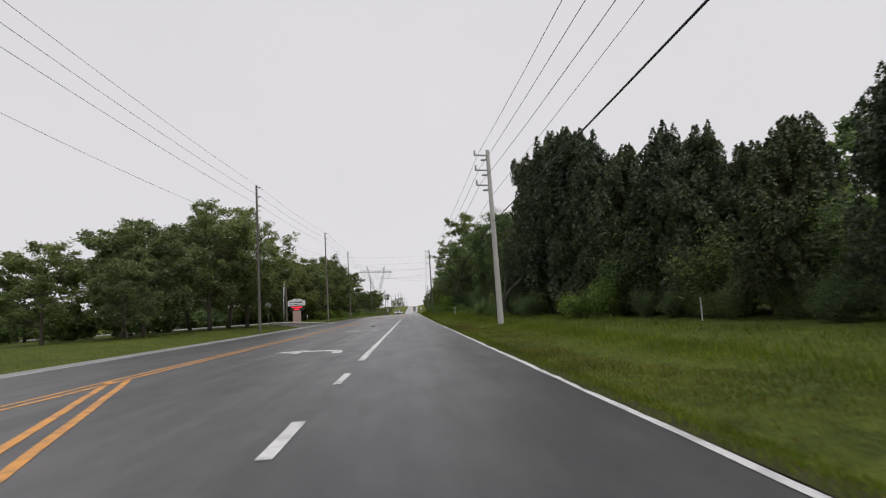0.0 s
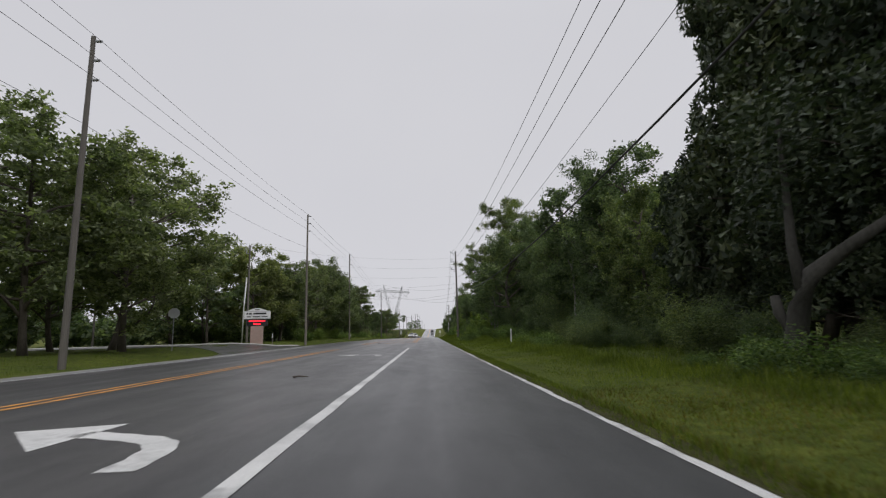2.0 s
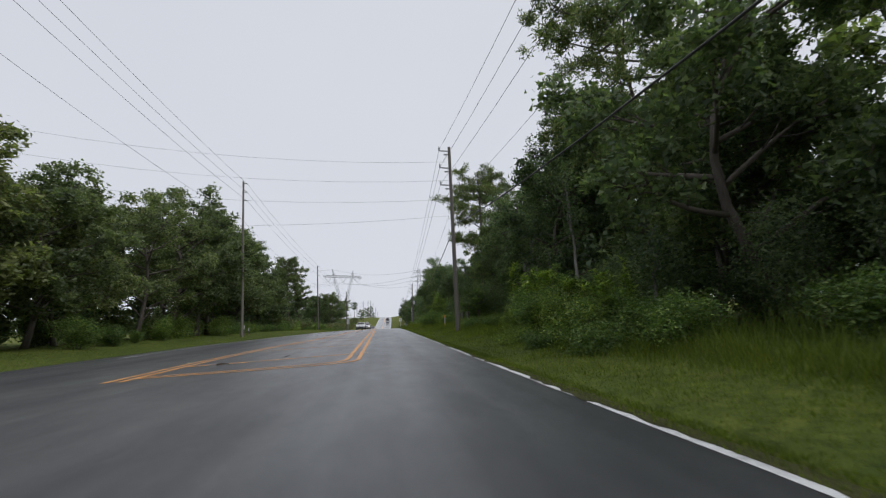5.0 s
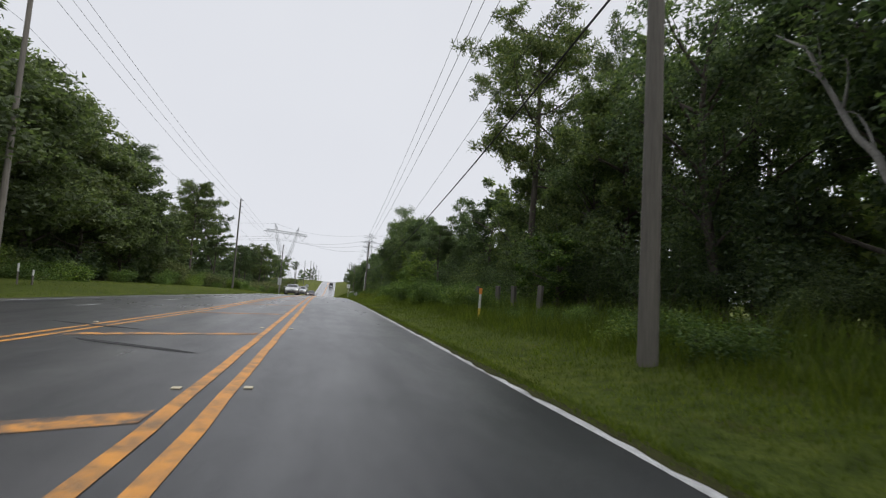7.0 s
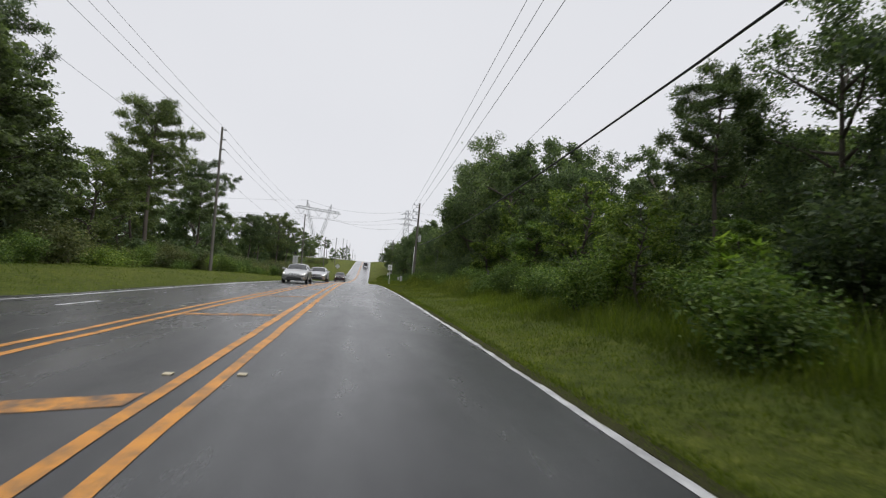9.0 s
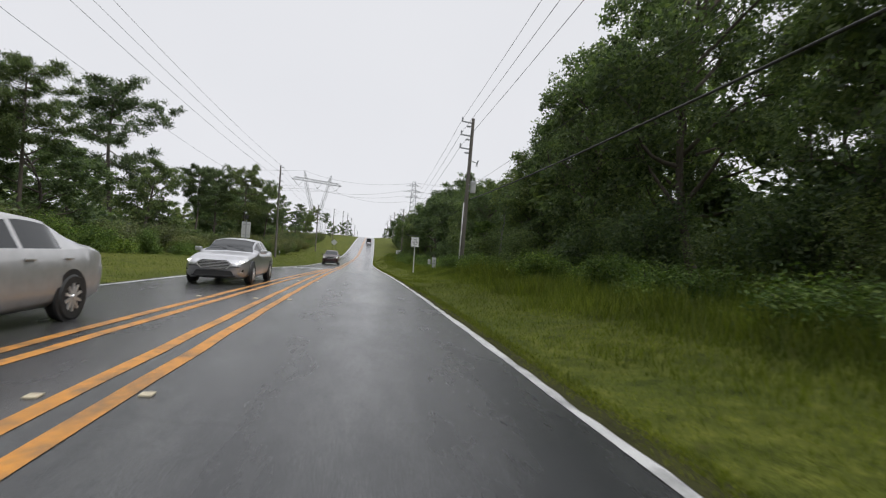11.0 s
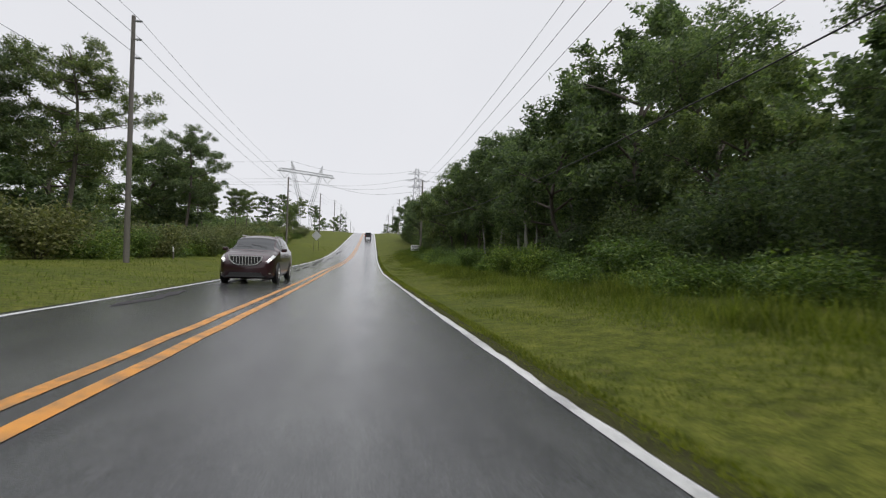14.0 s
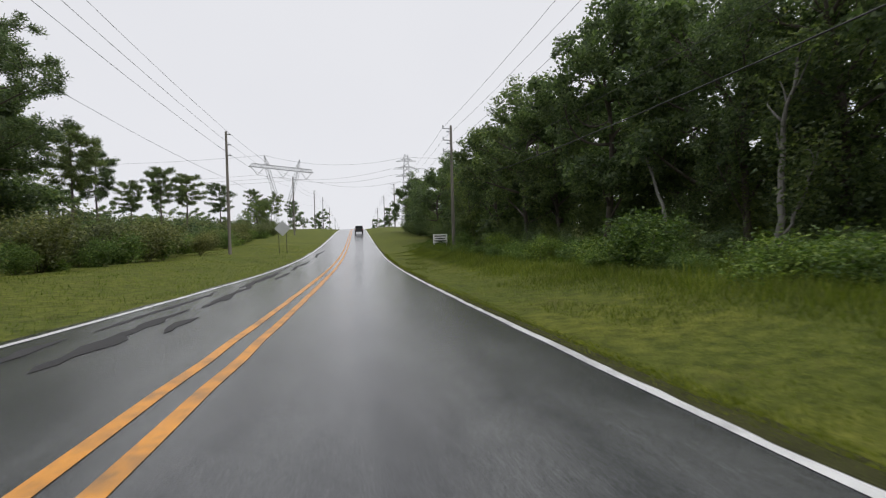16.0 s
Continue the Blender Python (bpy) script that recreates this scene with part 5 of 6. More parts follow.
def lettering(body, size, at, material, parent, rot=(90, 0, 0), wide=1.0):
    c = bpy.data.curves.new("lettering", "FONT")
    c.body, c.size, c.align_x, c.align_y = body, size, "CENTER", "CENTER"
    c.extrude, c.offset = 0.001, 0.006 * size
    tmp = bpy.data.objects.new("lettering", c)
    scene.collection.objects.link(tmp)
    me = bpy.data.meshes.new_from_object(tmp.evaluated_get(bpy.context.evaluated_depsgraph_get()))
    bpy.data.objects.remove(tmp)
    me.materials.clear()
    me.materials.append(material)
    ob = new("lettering", me)
    ob.parent = parent
    ob.matrix_basis = pose(*at, *rot) @ Matrix.Diagonal((wide, 1, 1, 1))
    return ob


def round_plate(w, h, t, r, seg=5):
    """A plate with rounded corners, standing in the xz plane."""
    bm = bmesh.new()
    ring = []
    for cx, cz, a0 in ((w / 2 - r, h / 2 - r, 0), (-w / 2 + r, h / 2 - r, 90), (-w / 2 + r, -h / 2 + r, 180), (w / 2 - r, -h / 2 + r, 270)):
        for k in range(seg + 1):
            a = radians(a0 + 90 * k / seg)
            ring.append((cx + r * math.cos(a), cz + r * math.sin(a)))
    a = [bm.verts.new((x, -t / 2, z)) for x, z in ring]
    b = [bm.verts.new((x, t / 2, z)) for x, z in ring]
    bm.faces.new(a)
    bm.faces.new(b[::-1])
    n = len(ring)
    for i in range(n):
        bm.faces.new((a[i], b[i], b[(i + 1) % n], a[(i + 1) % n]))
    bmesh.ops.recalc_face_normals(bm, faces=bm.faces[:])
    return bm


def school_zone_sign():
    x, y = 5.22, 210.6
    g = gz(x, y)
    root = tagged(empty("school_zone_sign", pose(x, y, g, 0, 0, -6)), "white end school zone sign on a white post", "road sign")
    bm = bmesh.new()
    bm_box(bm, 0.075, 0.05, 2.0 + 0.6, (0.0, 0.04, 1.0), bevel=0.008)
    part("post", bm, M_POSTWHITE, root)
    top = 1.13 - g
    panel = part("panel", round_plate(0.62, 0.77, 0.012, 0.04), M_SIGNWHITE, root)
    panel.location = (0, 0, top - 0.385)
    for w, h in ((0.585, 0.735),):
        for sx, sz, ww, hh in ((0, h / 2, w - 0.06, 0.012), (0, -h / 2, w - 0.06, 0.012), (w / 2, 0, 0.012, h - 0.06), (-w / 2, 0, 0.012, h - 0.06)):
            bm = bmesh.new()
            bm_box(bm, ww, 0.004, hh, (sx, -0.009, sz))
            part("border", bm, M_BLACK, panel)
    for k, word in enumerate(("END", "SCHOOL", "ZONE")):
        lettering(word, 0.165, (0, -0.009, 0.175 - k * 0.18), M_BLACK, panel, wide=0.68)
    bm = bmesh.new()
    bm_cyl(bm, 0.012, 0.012, 0.01, (0, -0.006, -0.32), (90, 0, 0), 10)
    part("bolt", bm, M_STEEL, panel)


school_zone_sign()


def sign_back():
    x, y = -8.85, 216.4
    g = gz(x, y)
    root = tagged(empty("school_sign", pose(x, y, g, 0, 0, 8)), "tall road sign seen from its grey back", "road sign")
    bm = bmesh.new()
    bm_box(bm, 0.09, 0.06, 1.7 - g + 0.3, (0, 0, (1.7 - g) / 2 - 0.15), bevel=0.01)
    part("post", bm, M_STEEL, root)
    p = part("panel", round_plate(0.72, 1.38, 0.012, 0.05), M_SIGNBACK, root)
    p.location = (0, 0.04, 0.88 - g)
    for dz in (-0.45, 0.45):
        bm = bmesh.new()
        bm_box(bm, 0.6, 0.02, 0.05, (0, 0.0, dz))
        part("rail", bm, M_STEEL, p)
    bm = bmesh.new()
    bm_cyl(bm, 0.13, 0.13, 0.12, (0, 0.06, 1.95 - g), (90, 0, 0), 16)
    bm_box(bm, 0.3, 0.05, 0.3, (0, 0.08, 1.95 - g), bevel=0.04)
    part("beacon", bm, M_BLACK, root, "dark warning beacon housing")


sign_back()


def diamond_sign():
    x, y = -6.0, 305.0
    g = gz(x, y)
    root = tagged(empty("warning_sign", pose(x, y, g)), "diamond warning sign seen from its pale back, on two posts", "road sign")
    for s in (-0.4, 0.4):
        bm = bmesh.new()
        bm_box(bm, 0.06, 0.06, 0.1 - g + 0.4, (s, 0, (0.1 - g) / 2 - 0.2), bevel=0.008)
        part("post", bm, M_BLACK, root)
    p = part("panel", round_plate(1.2, 1.2, 0.012, 0.08), M_SIGNBACK, root)
    p.matrix_basis = pose(0, -0.05, -0.2 - g, 0, 45, 0)


diamond_sign()


def yard_sign():
    x, y = 11.2, 304.0
    g = gz(x, y)
    root = tagged(empty("yard_sign", pose(x, y, g)), "low white board sign with dark lines at the verge", "sign")
    z = max(0.75, -2.3 - g)
    for s in (-0.7, 0.7):
        bm = bmesh.new()
        bm_box(bm, 0.09, 0.09, z + 0.8, (s, 0.06, (z + 0.8) / 2 - 0.3), bevel=0.01)
        part("post", bm, M_POSTWHITE, root)
    p = part("panel", round_plate(1.65, 1.0, 0.03, 0.02), M_SIGNWHITE, root)
    p.location = (0, 0, z)
    for k, w in enumerate((1.3, 1.1, 1.35)):
        bar(p, "text_line", w, 0.12, (0, -0.018, 0.28 - k * 0.27), M_BLACK)


yard_sign()


def church_sign():
    x, y = -19.9, 93.8
    g = gz(x, y)
    root = tagged(empty("monument_sign", pose(x, y, g, 0, 0, 10)), "white monument sign over a red lit board on a pink base", "sign")
    o = -g
    bm = bmesh.new()
    bm_box(bm, 1.42, 0.55, 2.1 + o + 0.3, (0, 0, (2.1 + o) / 2 - 0.15), bevel=0.03)
    part("base", bm, M_BRICK, root)
    bm = bmesh.new()
    bm_box(bm, 2.4, 0.4, 0.82, (0, 0, 2.52 + o), bevel=0.03)
    led = part("message_board", bm, M_BLACK, root)
    bar(led, "text_line", 1.9, 0.17, (0, -0.21, 2.72 + o), M_REDLED)
    bar(led, "text_line", 0.9, 0.17, (0, -0.21, 2.36 + o), M_REDLED)
    bm = bmesh.new()
    bm_box(bm, 3.0, 0.36, 0.98, (0, 0, 3.45 + o), bevel=0.04)
    pan = part("name_panel", bm, M_SIGNWHITE, root)
    for x0, w in ((-1.15, 0.18), (-0.8, 0.34), (0.28, 1.5)):
        bar(pan, "text_line", w, 0.2, (x0, -0.19, 3.62 + o), M_BLACK)
    for x0, w in ((-0.95, 0.5), (-0.1, 0.85), (0.85, 0.7)):
        bar(pan, "text_line", w, 0.11, (x0, -0.19, 3.24 + o), M_BLACK)
    bar(pan, "frame_rail", 2.9, 0.05, (0, -0.19, 3.88 + o), M_GREYBOX)
    bar(pan, "frame_rail", 2.9, 0.05, (0, -0.19, 3.01 + o), M_GREYBOX)
    bm = bmesh.new()
    n = 14
    a = [bm.verts.new((-1.2 + 2.4 * i / n, -0.16, 3.93 + o + 0.34 * math.sin(math.pi * i / n))) for i in range(n + 1)]
    b = [bm.verts.new((v.co.x, 0.16, v.co.z)) for v in a]
    for i in range(n):
        bm.faces.new((a[i], a[i + 1], b[i + 1], b[i]))
    bm.faces.new(a)
    bm.faces.new(b[::-1])
    part("arched_crown", bm, M_SIGNWHITE, root)
    bar(root, "text_line", 0.5, 0.1, (0, -0.17, 4.08 + o), M_BLACK)


church_sign()


def electric_meter():
    x, y = 6.98, 211.9
    g = gz(x, y)
    root = tagged(empty("meter_post", pose(x, y, g, 0, 0, -8)), "grey electric meter boxes on a wooden post in tall weeds", "meter box")
    o = -g
    bm = bmesh.new()
    bm_box(bm, 0.13, 0.1, -0.25 + o + 0.3, (0, 0.08, (-0.25 + o) / 2 - 0.15), bevel=0.01)
    part("post", bm, M_OLDWOOD, root)
    bm = bmesh.new()
    bm_box(bm, 0.55, 0.04, 0.09, (0, 0.02, -0.9 + o), bevel=0.006)
    part("rail", bm, M_OLDWOOD, root)
    bm = bmesh.new()
    bm_box(bm, 0.34, 0.13, 0.5, (0.05, -0.06, -0.68 + o), bevel=0.015)
    box = part("meter_box", bm, M_GREYBOX, root)
    bm = bmesh.new()
    bm_cyl(bm, 0.085, 0.075, 0.1, (0.09, -0.12, -0.68 + o), (90, 0, 0), 20)
    part("meter_dome", bm, M_STEEL, box, "round glass meter")
    bm = bmesh.new()
    bm_box(bm, 0.3, 0.12, 0.36, (0.06, -0.06, -1.15 + o), bevel=0.015)
    part("breaker_box", bm, M_GREYBOX, root)
    bm = bmesh.new()
    bm_box(bm, 0.22, 0.1, 0.4, (-0.34, -0.04, -0.8 + o), bevel=0.012)
    part("side_box", bm, M_GREYBOX, root)
    bm = bmesh.new()
    bm_cyl(bm, 0.022, 0.022, -1.3 + o + 0.2, (-0.06, -0.04, -0.2), seg=10)
    part("conduit", bm, M_POSTWHITE, root)


electric_meter()

utility_pole(-46, 112.5, gz(-46, 112.5), 21.0, M_WOOD, "tall wooden feeder pole deep among the far woods", (), [(20.6, 1), (18.8, 1), (16.9, 1)], r=0.17)
for z0, z1, drop in ((12.9, 20.6, 5.6), (11.4, 18.7, 5.6), (9.9, 16.6, 5.6), (8.6, 12.0, 4.5)):
    overhead_wire([(5.55, 114.4, z0), (-45.9, 112.5, z1)], 0.007, drop, "thin feeder wire strung across the road")


def small_post(x, y, h, w, material, name, label, cap=None):
    g = gz(x, y)
    root = tagged(empty(name, pose(x, y, g, random.uniform(-3, 3), random.uniform(-3, 3), random.uniform(0, 90))), label, "post")
    bm = bmesh.new()
    bm_box(bm, w, w, h + 0.3, (0, 0, h / 2 - 0.15), bevel=w * 0.15)
    part("shaft", bm, material, root)
    if cap:
        bm = bmesh.new()
        bm_box(bm, w * 1.08, w * 1.08, h * 0.4, (0, 0, h * 0.82), bevel=w * 0.15)
        part("band", bm, cap, root)
    return root


for y in (124.5, 127.1, 129.2, 132.4, 135.6):
    small_post(8.3, y, 1.15, 0.19, M_OLDWOOD, "fence_post", "thick grey weathered wooden fence post in the weeds")
for y in (158, 161, 164.5, 168, 172):
    small_post(9.6, y, 1.3, 0.14, M_OLDWOOD, "fence_post", "grey weathered wooden fence post in the weeds")
cable_marker = small_post(6.2, 125.44, 1.2, 0.07, M_POSTWHITE, "marker_post", "white cable marker post with orange cap and yellow foot")
for z, h, w, mat_ in ((1.1, 0.24, 0.1, M_ORANGECAP), (0.22, 0.42, 0.078, M_YELLOWPOST)):
    bm = bmesh.new()
    bm_box(bm, w, w, h, (0, 0, z), bevel=0.012)
    part("cap" if z > 1 else "sleeve", bm, mat_, cable_marker)
small_post(11.0, 19.0, 0.85, 0.03, M_POSTWHITE, "marker_post", "thin white marker post in the grass")
for x, y, h in ((6.5, 67.1, 1.1), (7.85, 206.3, 0.5)):
    small_post(x, y, h, 0.08, M_POSTWHITE, "marker_post", "thin white marker post in the grass")
for x, y, h in ((-15.7, 137.8, 1.1), (-15.4, 138.6, 0.8), (-18.15, 94.2, 1.4), (-12.1, 256.0, 0.9)):
    small_post(x, y, h, 0.08, M_OLDWOOD, "marker_post", "dark marker post with a white top", M_POSTWHITE)


def round_sign_back(x, y, h, label):
    g = gz(x, y)
    root = tagged(empty("stop_sign", pose(x, y, g, 0, 0, 20)), label, "road sign")
    bm = bmesh.new()
    bm_box(bm, 0.06, 0.05, h + 0.3, (0, 0, h / 2 - 0.15), bevel=0.008)
    part("post", bm, M_STEEL, root)
    bm = bmesh.new()
    bm_cyl(bm, 0.42, 0.42, 0.01, (0, -0.035, h - 0.4), (90, 22.5, 0), 8)
    part("panel", bm, M_SIGNBACK, root, "grey octagonal plate back")


round_sign_back(-18.84, 71.7, 3.3, "stop sign seen from its grey back by the driveway")
round_sign_back(-59.4, 85.8, 2.6, "round pale sign on a thin post on the lawn")

# the school's driveway and its kerb
def build_driveway():
    v, f = [], []
    us = np.linspace(0, 1, 26)
    for u in us:
        x = -12.4 - 60 * u
        y0 = drive_edge(x) - 7.0 * math.exp(-u * 22)
        y1 = 91.5 + 5.0 * math.exp(-u * 22)
        for k in range(9):
            y = y0 + (y1 - y0) * k / 8
            v.append((x, y, float(ground_z(x, y)) + 0.035))
    for i in range(25):
        for k in range(8):
            f.append((i * 9 + k, i * 9 + k + 1, (i + 1) * 9 + k + 1, (i + 1) * 9 + k))
    tagged(mesh_object("driveway", v, f, M_ASPHALT), "grey asphalt driveway joining the road", "driveway", kind="structure")
    path = [(-12.4 - 60 * u, 91.6 + 5.0 * math.exp(-u * 22), float(ground_z(-12.4 - 60 * u, 91.6)) + 0.06) for u in us[1:]]
    tagged(tubes_object("kerb", [(path, 0.11)], M_KERB, None, 6), "low concrete kerb along the driveway", "kerb", kind="structure")


build_driveway()

# transformer pole fittings
def transformer():
    x, y = 8.78, 206.75
    root = tagged(empty("transformer", pose(x, y, 4.55)), "grey pole-mounted transformer can with bushings", "transformer")
    bm = bmesh.new()
    bm_cyl(bm, 0.2, 0.2, 0.78, (0, 0, 0), seg=20)
    bm_cyl(bm, 0.215, 0.17, 0.07, (0, 0, 0.78), seg=20)
    part("tank", bm, M_GREYBOX, root)
    for dx, dy in ((-0.08, -0.05), (0.1, -0.05)):
        bm = bmesh.new()
        for k, r in enumerate((0.035, 0.055, 0.04, 0.055, 0.035)):
            bm_cyl(bm, r, r * 0.8, 0.05, (dx, dy, 0.82 + 0.045 * k), seg=10)
        part("bushing", bm, M_STEEL, root)
    bm = bmesh.new()
    bm_box(bm, 0.3, 0.06, 0.08, (-0.25, 0, 0.6))
    bm_box(bm, 0.3, 0.06, 0.08, (-0.25, 0, 0.15))
    part("bracket", bm, M_STEEL, root)
    fuse = tagged(empty("fuse_cutout", pose(8.9, 206.75, 6.5, 0, 15, 0)), "grey fuse cutout hanging from the pole", "fuse cutout")
    bm = bmesh.new()
    bm_cyl(bm, 0.04, 0.04, 0.45, (0, 0, 0), seg=10)
    bm_cyl(bm, 0.015, 0.015, 0.5, (0.09, -0.02, 0.0), (0, -6, 0), seg=8)
    part("barrel", bm, M_STEEL, fuse)
    bm = bmesh.new()
    bm_box(bm, 0.4, 0.05, 0.05, (-0.2, 0, 0.25))
    part("bracket", bm, M_STEEL, fuse)
    g = gz(8.02, 206.6)
    tagged(tubes_object("riser_conduit", [([(8.05, 206.68, g - 0.2), (8.1, 206.7, 1.2), (8.17, 206.72, 3.8)], 0.045)], M_POSTWHITE, None, 8),
           "pale conduit strapped up the wooden pole", "conduit")


transformer()


# ---------------------------------------------------------------- transmission towers
def lattice(tubes, a, b, c, d, n, r):
    """Two chords a-b and c-d with zigzag bracing."""
    a, b, c, d = (np.array(q, float) for q in (a, b, c, d))
    tubes += [([a, b], r), ([c, d], r)]
    for i in range(n):
        p, q = a + (b - a) * i / n, c + (d - c) * (i + 0.5) / n
        s = a + (b - a) * (i + 1) / n
        tubes += [([p, q], r * 0.6), ([q, s], r * 0.6)]


def tower_wide():
    """A flat lattice bridge on two raked legs, with a peak over each and three V strings below."""
    g = gz(-35.5, 569)
    root = tagged(empty("transmission_tower", pose(-35.5, 569, g, 0, 0, 39)), "wide steel lattice transmission tower far behind the trees", "tower")
    z = 44.0 - g
    for s in (-1, 1):
        t = []
        top, foot = s * 10.6, s * 3.6
        for dy in (-1.0, 1.0):
            lattice(t, (top - 1.0, dy, z), (foot - 0.7, dy * 1.5, z - 22), (top + 1.0, dy, z), (foot + 0.7, dy * 1.5, z - 22), 10, 0.13)
        tubes_object("leg", t, M_STEEL, root, 4)
        t = []
        for dy in (-1, 1):
            lattice(t, (s * 9.6, dy, z + 1.9), (s * 12.2, 0, z + 7.6), (s * 11.8, dy, z + 1.9), (s * 12.5, 0, z + 7.6), 5, 0.11)
        tubes_object("peak", t, M_STEEL, root, 4)
    t = []
    for dy in (-1.0, 1.0):
        lattice(t, (-22.2, dy, z), (22.2, dy, z), (-20.4, dy, z + 1.9), (20.4, dy, z + 1.9), 22, 0.13)
    t += [([(-22.2, -1, z), (-22.2, 1, z)], 0.1), ([(22.2, -1, z), (22.2, 1, z)], 0.1), ([(-22.2, 0, z), (-20.4, 0, z + 1.9)], 0.1), ([(22.2, 0, z), (20.4, 0, z + 1.9)], 0.1)]
    tubes_object("bridge", t, M_STEEL, root, 4)
    t = []
    for dy in (-3.0, 3.0):
        lattice(t, (-4.3, 1.5, z - 22), (-8, dy, 0), (-2.9, 1.5, z - 22), (-5.5, dy, 0), 8, 0.13)
        lattice(t, (4.3, 1.5, z - 22), (8, dy, 0), (2.9, 1.5, z - 22), (5.5, dy, 0), 8, 0.13)
    tubes_object("lower_body", t, M_STEEL, root, 4)
    for u in (-17.0, 0.0, 17.0):
        tubes_object("insulator_string", [([(u - 4.2, 0, z), (u, 0, z - 4.6)], 0.16), ([(u + 4.2, 0, z), (u, 0, z - 4.6)], 0.16)], M_STEEL, root, 4)


def tower_narrow():
    root = tagged(empty("transmission_tower", pose(35.5, 522, gz(35.5, 522))), "narrow steel lattice transmission tower with crossarms behind the wood", "tower")
    t = []
    for dy in (-1, 1):
        lattice(t, (-3.5, dy * 3, 0), (-0.9, dy, 43), (3.5, dy * 3, 0), (0.9, dy, 43), 14, 0.12)
    tubes_object("mast", t, M_STEEL, root, 4)
    for z, w in ((39.2, 5.6), (35.0, 7.2), (31.0, 5.8)):
        t = []
        lattice(t, (-w, 0, z), (w, 0, z), (-w * 0.3, 0, z + 1.6), (w * 0.3, 0, z + 1.6), 8, 0.1)
        tubes_object("crossarm", t, M_STEEL, root, 4)


tower_wide()
tower_narrow()
for u, z0, x1, z1 in ((-17, 39.4, 30, 38.8), (0, 39.4, 28.5, 34.7), (17, 39.4, 30, 30.7), (-12.3, 51.6, 35.5, 44.5)):
    x0, y0 = -35.5 + u * math.cos(radians(39)), 569 + u * math.sin(radians(39))
    for pts, sag in (([(x0 - 240, y0 + 60, z0 + 6), (x0, y0, z0)], 0.5), ([(x0, y0, z0), (x1, 522, z1)], 4.0), ([(x1, 522, z1), (330, 470, z1 + 4)], 0.5)):
        overhead_wire(pts, 0.05, sag, "high transmission conductor hanging from steel towers")

utility_pole(-23.1, 99.4, gz(-23.1, 99.4), 13.1, M_WOOD, "wooden utility pole with brackets behind the monument sign", [(12.9, 1, 0.6), (11.3, 1, 0.6), (12.0, -1, 0.5), (10.0, 1, 0.5)], (), r=0.17)
utility_pole(-44, 101, gz(-44, 101), 9.5, M_WOOD, "short wooden pole with a crossarm among the oaks", [(9.2, 1, 1.1), (9.2, -1, 1.1)], (), r=0.15)
tagged(tubes_object("riser_conduit", [([(-23.5, 98.8, gz(-23, 98) - 0.2), (-23.45, 98.9, 4.4), (-23.3, 99.2, 8.7)], 0.09)], M_POSTWHITE, None, 8), "white conduit rising beside the wooden pole", "conduit")


# ---------------------------------------------------------------- cars
def paint(name, colour, metal, rough):
    m = bpy.data.materials.new(name)
    m.use_nodes = True
    nt = m.node_tree
    b = nt.nodes["Principled BSDF"]
    vec = nt.nodes.new("ShaderNodeTexCoord").outputs["Object"]
    n = noise_node(nt, vec, 6, 6)
    nt.links.new(ramp_node(nt, n, ((0.3, tuple(c * 0.85 for c in colour)), (0.7, colour))), b.inputs["Base Color"])
    b.inputs["Metallic"].default_value, b.inputs["Roughness"].default_value = metal, rough
    b.inputs["Coat Weight"].default_value, b.inputs["Coat Roughness"].default_value = 0.7, 0.08
    drops = nt.nodes.new("ShaderNodeBump")
    drops.inputs["Strength"].default_value, drops.inputs["Distance"].default_value = 0.15, 0.003
    nt.links.new(noise_node(nt, vec, 110, 2), drops.inputs["Height"])
    nt.links.new(drops.outputs["Normal"], b.inputs["Normal"])
    return m


def car_glass():
    m = bpy.data.materials.new("dark_car_glass")
    m.use_nodes = True
    b = m.node_tree.nodes["Principled BSDF"]
    b.inputs["Base Color"].default_value = (0.02, 0.023, 0.025, 1)
    b.inputs["Roughness"].default_value = 0.06
    b.inputs["Specular IOR Level"].default_value = 0.5
    return m


M_SILVER = paint("silver_car_paint", (0.55, 0.55, 0.57), 0.75, 0.32)
M_MAROON = paint("dark_maroon_car_paint", (0.034, 0.011, 0.015), 0.3, 0.3)
M_PALECAR = paint("pale_grey_car_paint", (0.5, 0.5, 0.5), 0.5, 0.35)
M_DARKCAR = paint("black_car_paint", (0.02, 0.021, 0.023), 0.2, 0.35)
M_GLASS = car_glass()
M_TYRE = surface("wet_tyre_rubber", (0.012, 0.012, 0.012), (0.03, 0.03, 0.03), 8, 60, 0.6, 0.1, 0.2)
M_CHROME = surface("chrome", (0.68, 0.68, 0.69), (0.82, 0.82, 0.83), 4, 40, 0.32, 0.06, 0, metal=0.75)
M_PLASTIC = surface("black_plastic", (0.012, 0.012, 0.013), (0.025, 0.025, 0.026), 6, 60, 0.55, 0.1, 0.1)
M_LENS = surface("clear_lamp_lens", (0.55, 0.56, 0.57), (0.75, 0.76, 0.77), 9, 50, 0.12, 0.04, 0)
M_REDLENS = surface("red_lamp_lens", (0.25, 0.012, 0.012), (0.4, 0.02, 0.02), 9, 50, 0.2, 0.05, 0)


